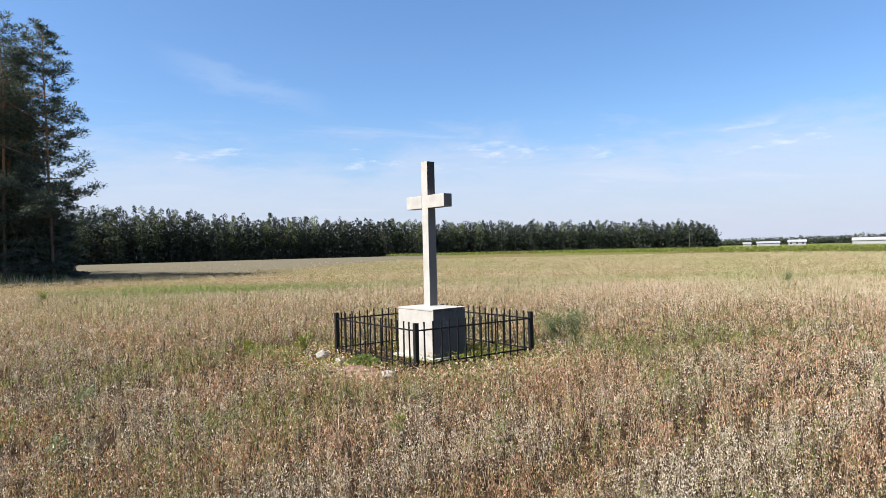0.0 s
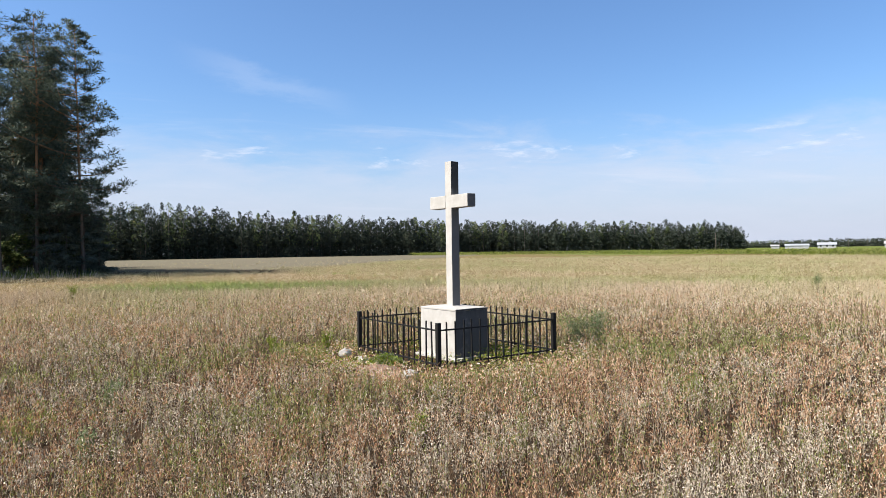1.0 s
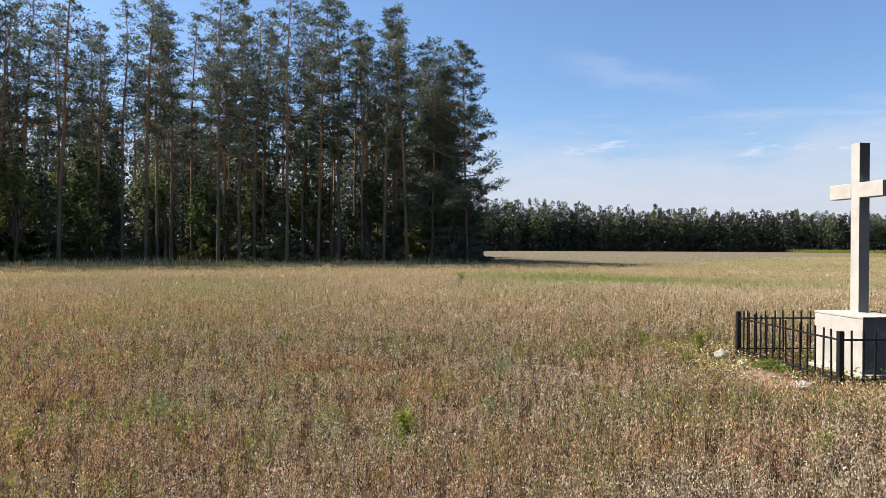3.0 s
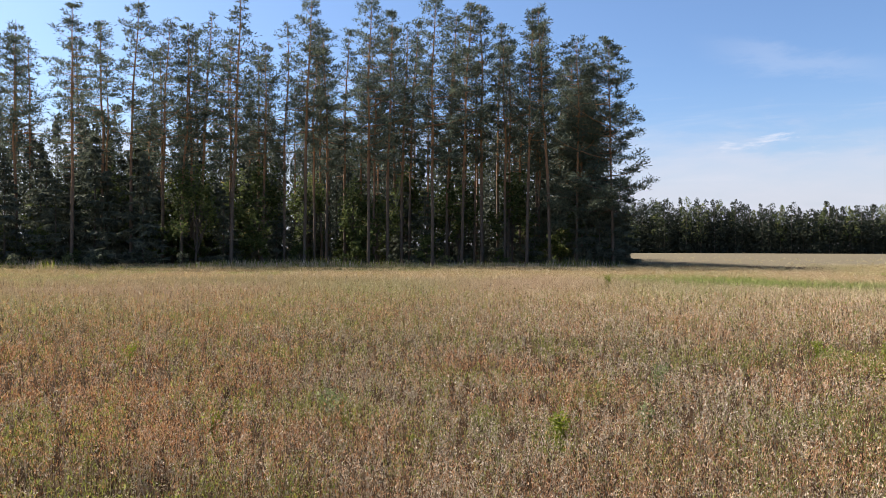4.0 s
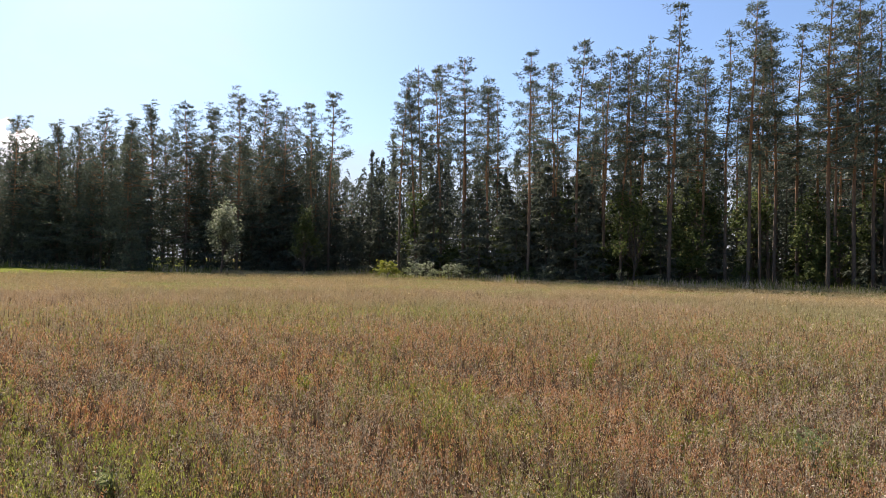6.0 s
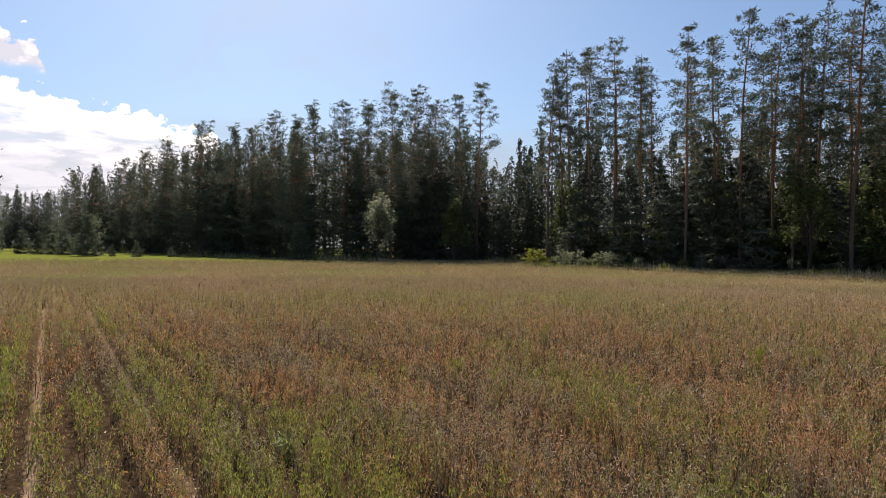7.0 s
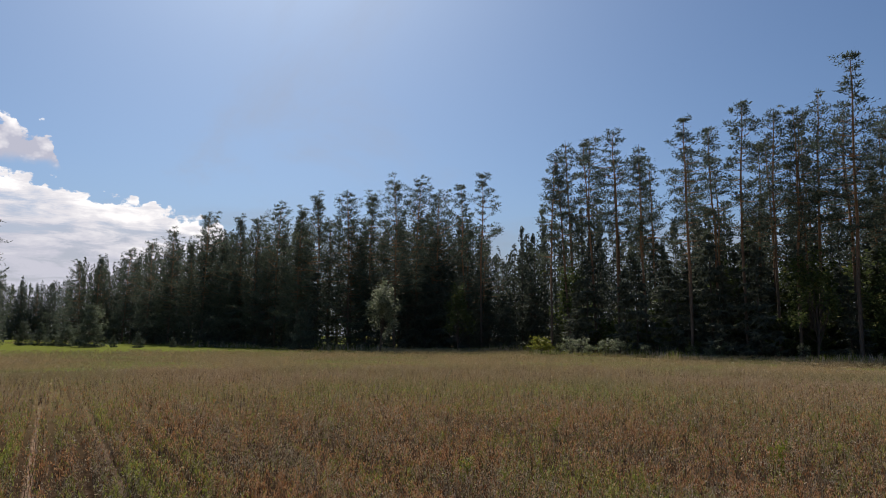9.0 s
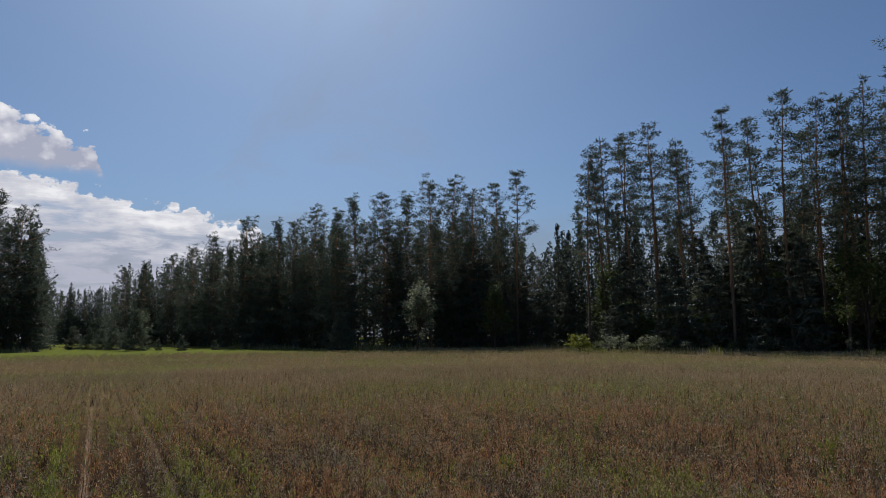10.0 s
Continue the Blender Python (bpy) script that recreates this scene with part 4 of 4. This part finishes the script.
def clear_of_monument(p):
    m = np.array(FENCE.inverted())
    q = p @ m[:2, :2].T + m[:2, 3]
    edge = 0.12 * np.sin(q[:, 0] * 4.1) + 0.1 * np.sin(q[:, 1] * 5.3 + 1)
    near = (q[:, 0] > -1.7 + edge) & (q[:, 1] > -1.6 + edge) & (q[:, 0] < 1.35 + edge) & (q[:, 1] < 1.4 + edge)
    return ~near


def row_value(k, seed):
    """A value of 0 to 1 for each seed row."""
    return np.modf(np.abs(np.sin(k * 12.9898 + seed * 78.233)) * 43758.5453)[0]


def crop_green(p, row):
    """How green the crop is at the places p: weeds in patches, strips and some rows."""
    r = np.hypot(p[:, 0], p[:, 1])
    g = field_noise(p, 0.35, 8) * 0.5 + field_noise(p, 1.7, 9) * 0.7 + 0.8 * (row_value(row, 2) - 0.5)
    g += 2.4 * np.exp(-((p[:, 0] + 12.6) / 7.0) ** 2 - ((p[:, 1] - 28.5) / 3.5) ** 2) + 1.3 * np.exp(-((p[:, 1] - 31.0) / 5.0) ** 2) * (p[:, 0] > -16)
    g += 1.6 * np.exp(-((p[:, 0] + 2.9) / 0.9) ** 2 - ((p[:, 1] - 10.2) / 0.7) ** 2)
    g -= 0.3 * np.exp(-((p[:, 0] - 4.0) / 2.6) ** 2 - ((p[:, 1] - 6.0) / 3.2) ** 2)
    s_row = p[:, 0] * ROW_N[0] + p[:, 1] * ROW_N[1]
    for track in (-0.62, 0.74):
        g += (1.2 + 1.4 * field_noise(p, 1.1, 19)) * np.exp(-((s_row - track) / 0.065) ** 2) * np.clip(1.6 - r / 22, 0, 1)
    return g


def crop_rust(p, row):
    g = field_noise(p, 0.45, 11) * 0.5 + field_noise(p, 2.2, 12) * 0.5 + 1.4 * (row_value(row, 3) - 0.5)
    g = g - 0.7 * np.exp(-((p[:, 0] - 4.0) / 2.6) ** 2 - ((p[:, 1] - 6.0) / 3.2) ** 2)
    return g + 1.2 * np.exp(-((p[:, 0] - 0.3) / 2.2) ** 2 - ((p[:, 1] - 7.6) / 1.1) ** 2) + 1.5 * np.exp(-((p[:, 0] + 3.0) / 1.1) ** 2 - ((p[:, 1] - 10.2) / 0.8) ** 2)


def crop_patch(rng, p, row, pieces, stalks=True):
    """Stalks with ragged dry leaves at the places p. Returns vertices, faces and the material of each face."""
    n = len(p)
    r = np.maximum(np.hypot(p[:, 0], p[:, 1]), 4.2)
    size = 0.0122 * (r / 5.0) ** 0.68
    far = np.clip((r - 12) / 25, 0, 1)
    h = 0.33 * (1 + (rng.uniform(0.6, 1.25, n) - 1) * (1 - 0.55 * far)) * (1 + 0.2 * field_noise(p, 0.7, 3) * (1 - 0.5 * far))
    h *= 1 + (0.75 + 0.45 * row_value(row, 1) * np.where(row % 2 > 0.5, 0.72, 1.0) - 1) * (1 - far)
    h *= 0.5 + 0.5 * np.clip((np.hypot(p[:, 0] + 0.6, p[:, 1] - 9.6) - 1.6) / 1.2, 0, 1)
    lean = rng.normal(0, 0.13, (n, 2))
    foot = np.column_stack([p, np.full(n, -0.02)])
    tip = foot + np.column_stack([lean * h[:, None], h])
    q = np.repeat(np.arange(n), pieces)
    m = len(q)
    s = rng.uniform(0.08, 1.04, m) ** 0.62
    cen = foot[q] + (tip[q] - foot[q]) * s[:, None] + np.column_stack([rng.normal(0, 1.0, (m, 2)) * (size[q, None] + 0.03 * far[q, None]), rng.normal(0, 0.012, m)])
    green = crop_green(p, row) + rng.normal(0, 0.5, n) + 0.6 * field_noise(p, 7.0, 23)
    rust = crop_rust(p, row) + rng.normal(0, 0.5, n) + 0.8 * field_noise(p, 5.5, 24)
    is_green = rng.random(m) < np.clip(0.34 + 0.42 * (green[q] - 0.3), 0.05, 0.92)
    is_rust = rng.random(m) < np.clip(0.56 + 0.5 * rust[q], 0.05, 0.97)
    is_far = rng.random(m) < np.clip((r[q] - 9) / 16, 0, 1)
    # dry pieces are short and curled, green ones long and upright
    d = unit(np.column_stack([rng.normal(0, 0.40, (m, 2)), rng.normal(0.6, 0.5, m) + 0.4 * (is_green | is_rust)]))
    b = unit(np.cross(d, rng.normal(0, 1, (m, 3))))
    ln = (size[q] * rng.uniform(0.5, 1.25, m) * np.where(is_far, 0.9, np.where(is_green, 1.4, np.where(is_rust, 1.15, 0.85))))[:, None]
    wide = ln * (np.where(is_green, 0.21, np.where(is_rust, 0.25, 0.33)) * rng.uniform(0.7, 1.3, m))[:, None]
    v = np.stack([cen - d * ln * 0.9 - b * wide, cen - d * ln * 0.4 + b * wide, cen + d * ln], 1).reshape(-1, 3)
    index = np.where(is_far, 4, np.where(is_green, 2, np.where(is_rust, 3, 0)))
    if stalks:
        # each plant has some stems that part from its foot
        k = np.repeat(np.arange(n), 2)
        a = rng.uniform(0, np.pi, len(k))
        width = (0.0030 * (r / 5.0) ** 0.75)[k]
        side = np.column_stack([np.cos(a), np.sin(a), np.zeros(len(k))]) * (width * rng.uniform(0.6, 1.4, len(k)))[:, None]
        top = tip[k] + np.column_stack([rng.normal(0, 0.022, (len(k), 2)), -h[k] * rng.uniform(0, 0.35, len(k))])
        v = np.concatenate([np.stack([foot[k] - side, foot[k] + side, top], 1).reshape(-1, 3), v])
        index = np.concatenate([np.where(rng.random(len(k)) < np.clip((r[k] - 10) / 22, 0, 0.6), 4, 1), index])
    return v, np.arange(len(v)).reshape(-1, 3), index


def build_crop():
    rng = np.random.default_rng(21)
    r0, r1 = 3.2, 120.0
    count = 168000
    # closer together near the path, thinner and in larger tufts further off
    r = (r0 ** 0.25 + (r1 ** 0.25 - r0 ** 0.25) * rng.uniform(0, 1, count)) ** 4
    az = np.radians(rng.uniform(-37, 138, count))
    p = np.stack([-r * np.sin(az), r * np.cos(az)], 1)
    s = p[:, 0] * ROW_N[0] + p[:, 1] * ROW_N[1]
    row = np.round(s / 0.16)
    near = np.exp(-(r / 30.0) ** 2)
    p = p + ((row * 0.16 - 0.05 * (row % 2) + rng.normal(0, 0.026, count) - s) * near)[:, None] * np.array(ROW_N)
    s = p[:, 0] * ROW_N[0] + p[:, 1] * ROW_N[1]
    keep = ~((az > 0.57) & (az < 1.55) & (r > 61)) & ~((az > 1.5) & (r > 84)) & clear_of_monument(p) & ((r < 71) | (az < 1.80)) & (np.hypot((p[:, 0] + 1.45) / 1.0, (p[:, 1] - 8.95) / 0.75) > 1)
    keep &= rng.random(count) < np.where(row % 2 > 0.5, 0.72, 1.0) * np.where(row_value(row, 5) < 0.16, 0.6, 0.8 + 0.2 * row_value(row, 4)) + np.clip((r - 18) / 15, 0, 1)
    keep &= ~((p[:, 1] > 55 + 0.8 * field_noise(p, 0.5, 43)) & (p[:, 0] - 0.12 * (p[:, 1] - 55) < -18 + 2.0 * field_noise(p, 0.3, 44)) & (rng.random(count) < 0.96))
    keep &= (rng.random(count) < np.clip(0.93 + 0.5 * field_noise(p, 9.0, 41), 0.2, 1)) | (r > 18)
    for track in (-0.33, 0.57):
        keep &= (np.abs(s - track) > 0.055 + 0.04 * field_noise(p, 1.5, 17)) | (rng.random(count) < (0.2 if track < 0 else 0.5))
    vs, fs, ix, base = [], [], [], 0
    for part_of, pieces, stalks in ((r < 8, 31, True), ((r >= 8) & (r < 16), 23, True), ((r >= 16) & (r < 34), 14, True), (r >= 34, 7, False)):
        v, f, i = crop_patch(rng, p[keep & part_of], row[keep & part_of], pieces, stalks)
        vs.append(v), fs.append(f + base), ix.append(i)
        base += len(v)
    # the rest of the field, close by and to the other side
    far = 3.6 * (45.0 / 3.6) ** rng.uniform(0, 1, 11000)
    ea = np.radians(np.concatenate([rng.uniform(138, 323, 11000), rng.uniform(0, 360, 8000)]))
    er = np.concatenate([far, 3.2 * np.sqrt(rng.uniform(0, 1, 8000))])
    ep = np.stack([-er * np.sin(ea), er * np.cos(ea)], 1)
    es = ep[:, 0] * ROW_N[0] + ep[:, 1] * ROW_N[1]
    erow = np.round(es / 0.16)
    ep = ep + (erow * 0.16 + rng.normal(0, 0.024, len(ep)) - es)[:, None] * np.array(ROW_N)
    open_row = np.abs(es + 0.33) > 0.06
    v, f, i = crop_patch(rng, ep[open_row], erow[open_row], 13)
    vs.append(v), fs.append(f + base), ix.append(i)
    base += len(v)
    # fallen straw, leaves and seedlings on the soil between the rows
    n = 26000
    lr = r0 * (16.0 / r0) ** rng.uniform(0, 1, n)
    la = np.radians(rng.uniform(-37, 138, n))
    lp = np.stack([-lr * np.sin(la), lr * np.cos(la)], 1)
    ls = lp[:, 0] * ROW_N[0] + lp[:, 1] * ROW_N[1]
    lk = clear_of_monument(lp) & ((np.abs(ls + 0.33) > 0.05) | (rng.random(n) < 0.3)) & (np.hypot((lp[:, 0] + 1.45) / 1.0, (lp[:, 1] - 8.95) / 0.75) > 1)
    lp, lr = lp[lk], lr[lk]
    cen = np.column_stack([lp, np.abs(rng.normal(0.015, 0.045, len(lp)))])
    v, f = leaves(rng, cen, (0.0155 * (lr / 5.0) ** 0.56)[:, None], 0.35, 0.36)
    vs.append(v), fs.append(f + base)
    ix.append(rng.choice([0, 1, 2, 3], len(f), p=[0.22, 0.38, 0.22, 0.18]))
    me = mesh_np("dry_crop", np.concatenate(vs), np.concatenate(fs), [PALE, STALK, CROP_GREEN, RUST, FAR_CROP], np.concatenate(ix))
    tagged(new("dry_crop", me), "dry reddish and straw-coloured crop mixed with green weeds", "crop", kind="stuff")


build_crop()


def build_short_weeds():
    """Short green weeds round and inside the fence, where the crop was left out."""
    rng = np.random.default_rng(22)
    m = np.array(FENCE)
    q = rng.uniform(-1, 1, (5200, 2)) * np.array([2.15, 2.2])
    inside = (np.abs(q[:, 0]) < 1.05) & (np.abs(q[:, 1]) < 1.12)
    block = (np.abs(q[:, 0]) < 0.36) & (np.abs(q[:, 1]) < 0.5)
    p = q @ m[:2, :2].T + m[:2, 3]
    thick = field_noise(p, 3.0, 31)
    bare = (np.hypot((p[:, 0] + 1.2) / 0.7, (p[:, 1] - 8.75) / 0.35) < 1) & (rng.random(len(p)) < 0.75)
    keep = ~block & ~bare & (rng.random(len(p)) < np.clip(0.55 + 0.4 * thick, 0.1, 1.0))
    p, inside = p[keep], inside[keep]
    n = len(p)
    h = np.where(inside, 0.13, 0.11) * rng.uniform(0.4, 1.5, n)
    q = np.repeat(np.arange(n), 7)
    cen = np.column_stack([p[q] + rng.normal(0, 0.035, (len(q), 2)), h[q] * rng.uniform(0.1, 1.0, len(q))])
    v, f = leaves(rng, cen, 0.019, 0.2, 0.45)
    dry = rng.random(len(f)) < np.where(inside[q], 0.15, 0.55)
    me = mesh_np("short_weeds", v, f, [GREEN, RUST, PALE], np.where(dry, rng.integers(1, 3, len(f)), 0))
    tagged(new("short_weeds", me), "short green weeds and grass round the fence", "weeds", kind="stuff")


build_short_weeds()


def build_green_clump():
    """A low clump of fresh weeds on the soil beside the fence."""
    rng = np.random.default_rng(23)
    n = 1300
    a, k = rng.uniform(0, 6.28, n), np.sqrt(rng.uniform(0, 1, n))
    cen = np.column_stack([-1.36 + 0.3 * k * np.cos(a), 9.42 + 0.24 * k * np.sin(a), 0.02 + 0.15 * (1 - k ** 2) * rng.uniform(0.2, 1.1, n)])
    v, f = leaves(rng, cen, 0.026, 0.3, 0.5)
    tagged(new("green_weeds", mesh_np("green_weeds", v, f, [GREEN, GREY_GREEN], (rng.random(len(f)) < 0.45).astype(int))), "low clump of fresh green weeds beside the fence", "weeds", kind="stuff")


build_green_clump()


# ---- further things in the field ----


def build_weed(place, h, spread, mat, seed, label):
    """A tall weed: a few branching stems with narrow leaves."""
    rng = np.random.default_rng(seed)
    t = thing("weed", pose(*place, 0.0), label, "weed", "tall weeds in the crop")
    wood, leaf = Heap(), Heap()
    for k in range(7 if h < 0.5 else 16):
        a = rng.uniform(0, 6.28)
        end = np.array([math.cos(a) * spread * rng.uniform(0.2, 1), math.sin(a) * spread * rng.uniform(0.2, 1), h * rng.uniform(0.6, 1.05)])
        mid = end * np.array([0.4, 0.4, 0.55])
        wood.add(*tube([np.zeros(3) - [0, 0, 0.02], mid, end], [0.0035, 0.0025, 0.001], 4))
        n = 60 if h < 0.5 else 76
        q = rng.uniform(0.05, 1.0, n)[:, None]
        cen = np.where(q < 0.5, mid * q * 2, mid + (end - mid) * (q * 2 - 1)) + rng.normal(0, 0.024 if h < 0.5 else 0.05, (n, 3))
        cen[:, 2] = np.maximum(cen[:, 2], 0.01)
        leaf.add(*leaves(rng, cen, 0.024, 0.1, 0.34))
    tagged(part("stems", wood.mesh("stems", STALK), None, t), kind="stuff")
    tagged(part("foliage", leaf.mesh("foliage", mat), None, t), kind="stuff")


WEEDS = ((-3.88, 6.64, 0.40, 0.14, 0), (-3.18, 5.08, 0.30, 0.1, 0), (1.72, 11.4, 0.5, 0.36, 0), (2.05, 11.6, 0.6, 0.42, 0), (-5.25, 3.2, 0.38, 0.18, 0), (-5.59, 2.18, 0.28, 0.12, 1),
         (-3.41, 4.13, 0.3, 0.12, 1), (-8.21, -1.22, 0.3, 0.12, 1), (2.33, 7.2, 0.3, 0.12, 1), (-0.54, 5.5, 0.3, 0.12, 1), (-2.5, 10.6, 0.4, 0.2, 1), (-3.3, 10.3, 0.34, 0.2, 1),
         (-4.96, -2.16, 0.27, 0.16, 0), (-11.6, 0.02, 0.35, 0.15, 1), (-9.42, 2.75, 0.34, 0.14, 1), (12.98, 25.56, 0.6, 0.2, 0), (-15.4, 23.94, 0.55, 0.2, 1))
for i, (x, y, h, w, k) in enumerate(WEEDS):
    build_weed((x, y), h, w, GREEN if k else GREY_GREEN, 200 + i, "bushy green weed standing in the crop" if k else "grey-green weed standing in the dry crop")


def build_maize():
    """A strip of standing maize along the far side of the field."""
    rng = np.random.default_rng(30)
    line = np.array([(70.0, 60.0), (57.0, 92.0), (54.0, 140.0), (33.0, 197.0), (-25.0, 236.0)])
    n = 8000
    u = rng.uniform(0, 1, n) ** 1.2 * (len(line) - 1)
    k = np.minimum(u.astype(int), len(line) - 2)
    p = line[k] + (line[k + 1] - line[k]) * (u - k)[:, None]
    way = unit(np.append(line[1:] - line[:-1], line[-1:] - line[-2:-1], 0))[k]
    p = p + np.stack([way[:, 1], -way[:, 0]], 1) * (rng.uniform(0, 1, n) ** 1.5 * 9.0)[:, None]
    q = np.repeat(np.arange(n), 5)
    m = len(q)
    z = rng.uniform(0.1, 1.0, m)
    base = np.column_stack([p[q] + rng.normal(0, 0.08, (m, 2)), z * 0.95])
    d = np.column_stack([rng.normal(0, 0.5, (m, 2)), np.full(m, 0.75)])
    v, f = blades(rng, base, d, 0.5, 0.10, 0.3)
    me = mesh_np("maize", v, f, [CROP_GREEN, GREEN], (rng.random(len(f)) < 0.6).astype(int))
    tagged(new("maize", me), "strip of standing green maize at the edge of the field", "maize", kind="stuff")


build_maize()


# ---- the edge of the wood ----
SHRUBS = [broad_meshes(90, 1.6, 0.9, SILVER, 420, 0.07, 0.02), broad_meshes(91, 1.1, 0.7, GREY_GREEN, 360, 0.06, 0.02), broad_meshes(92, 1.25, 1.6, YELLOW, 1100, 0.08, 0.02)]
add_kind(made, "yellow", "bush", SHRUBS[2], stand(88.6, 60.5, 0, 1.3), "low yellow-green bush before the wood", "bush")
for i in range(36):
    az = 66 + 22.5 * rnd.random() if i < 24 else rnd.uniform(33, 68)
    k = rnd.randrange(2)
    add_kind(made, ("shrub", k), "bush", SHRUBS[k], stand(az, 57.0 + stand_back(az) * 0.5 + 1.5 * rnd.random(), rnd.uniform(0, 360), rnd.uniform(0.5, 1.15) if az > 70 else rnd.uniform(0.4, 0.95)),
             "pale silvery shrub at the foot of the wood", "bush", "shrubs at the foot of the wood")


def edge_grass():
    """Tall dry grass and herbs along the foot of the woods."""
    rng = np.random.default_rng(41)
    n = 5200
    az = np.where(rng.random(n) < 0.62, rng.uniform(31, 90, n), rng.uniform(90, 136, n))
    r = np.array([57.0 + stand_back(a) * 0.85 if a < 89.5 else min(wood_edge(a), 150.0) - 5 for a in az]) + rng.uniform(-1.5, 2.5, n)
    p = np.stack([-r * np.sin(np.radians(az)), r * np.cos(np.radians(az))], 1)
    h = 0.45 * rng.uniform(0.5, 1.6, n) * (1 + 0.5 * field_noise(p, 0.5, 5))
    base = np.repeat(np.column_stack([p, np.zeros(n)]), 4, 0) + rng.normal(0, 0.12, (4 * n, 3)) * [1, 1, 0]
    v, f = blades(rng, base, np.array([0, 0, 1.0]), 1.0, 0.06, 0.22)
    tip = v.reshape(-1, 3, 3)
    tip[:, 2] = tip[:, 0] + (tip[:, 2] - tip[:, 0]) * np.repeat(np.clip(h, 0.15, 1.2), 4)[:, None]
    me = mesh_np("edge_grass", tip.reshape(-1, 3), f, [PALE, GREEN], (rng.random(len(f)) < 0.55).astype(int))
    tagged(new("edge_grass", me), "tall dry grass and herbs along the foot of the wood", "grass", kind="stuff")


edge_grass()

# ---- the farm in the distance ----


def plain(name, color, rough=0.7, scale=0.8):
    m, n = material(name)
    pos = n.add("ShaderNodeTexCoord").outputs["Object"]
    v = n.noise(pos, scale, 5.0, 0.6)
    finish(n, n.ramp(v, [(0.3, tuple(c * 0.8 for c in color)), (0.7, color)]), rough)
    return m


WHITE_WALL, GREY_ROOF, GLASS_DARK = plain("white_render", (0.30, 0.30, 0.295)), plain("grey_roof_sheet", (0.2890, 0.2975, 0.3145), 0.5), plain("dark_window_glass", (0.0255, 0.0298, 0.0340), 0.1)


def build_farm_house(name, az, r, length, depth, eaves, ridge, roof_mat, windows, label):
    p = polar(az, r)
    t = thing(name, pose(p.x, p.y, 0, 0, 0, az), label, "building", "farm buildings in the distance")
    part("wall", box_bm((-length / 2, -depth / 2, -0.2), (length / 2, depth / 2, eaves), 0.03), WHITE_WALL, t)
    bm = bmesh.new()
    o = 0.35
    pts = [(x, y, z) for x in (-length / 2 - o, length / 2 + o) for y, z in ((-depth / 2 - o, eaves - 0.05), (0, ridge), (depth / 2 + o, eaves - 0.05), (depth / 2 + o, eaves + 0.004), (0, ridge + 0.18), (-depth / 2 - o, eaves + 0.13))]
    vs = [bm.verts.new(q) for q in pts]
    for k in range(6):
        bm.faces.new((vs[k], vs[(k + 1) % 6], vs[6 + (k + 1) % 6], vs[6 + k]))
    bm.faces.new(vs[5::-1])
    bm.faces.new(vs[6:])
    part("roof", bm, roof_mat, t)
    for k in range(windows):
        x = -length / 2 + length * (k + 0.5) / windows
        part("window", box_bm((x - 0.5, -depth / 2 - 0.03, 1.0), (x + 0.5, -depth / 2 + 0.02, 1.9), 0.01), GLASS_DARK, t)
    # gables
    for sx in (-1, 1):
        bm = bmesh.new()
        x0, x1 = sorted((sx * (length / 2 - 0.2), sx * (length / 2 - 0.003)))
        ring = [(-depth / 2, eaves + 0.004), (depth / 2, eaves + 0.004), (0, ridge - 0.02)]
        a = [bm.verts.new((x0, y, z)) for y, z in ring]
        b = [bm.verts.new((x1, y, z)) for y, z in ring]
        bm.faces.new(a[::-1]), bm.faces.new(b)
        for k in range(3):
            bm.faces.new((a[k], a[(k + 1) % 3], b[(k + 1) % 3], b[k]))
        part("gable", bm, WHITE_WALL, t)


build_farm_house("barn", -25.6, 430, 12, 8, 1.8, 2.7, GREY_ROOF, 0, "long low pale barn beyond the maize")
build_farm_house("shed", -24.1, 440, 4.5, 4, 1.7, 2.4, WHITE_WALL, 0, "small white shed beyond the maize")
build_farm_house("farm_house", -27.6, 425, 9.0, 8, 2.0, 3.3, GREY_ROOF, 3, "white farmhouse with a grey roof beyond the maize")
build_farm_house("long_barn", -33.4, 400, 30, 10, 2.1, 3.5, WHITE_WALL, 0, "long white barn beyond the maize")
pole = None
for az, r, h in ((-24.4, 400, 5.5), (-29.0, 395, 5.0), (-30.2, 400, 5.6), (-26.5, 410, 5.2), (-19.8, 300, 7.5)):
    t = thing("utility_pole", stand(az, r), "thin grey wooden pole beyond the field", "pole", "poles in the distance")
    if pole is None:
        v, f = tube([(0, 0, -0.3), (0, 0, 0.5), (0, 0, 1.0)], [0.022, 0.02, 0.016], 6)
        pole = mesh_np("shaft", v, f, [DARK_BARK])
    t.scale = (h * 0.9, h * 0.9, h)
    part("shaft", pole, None, t)
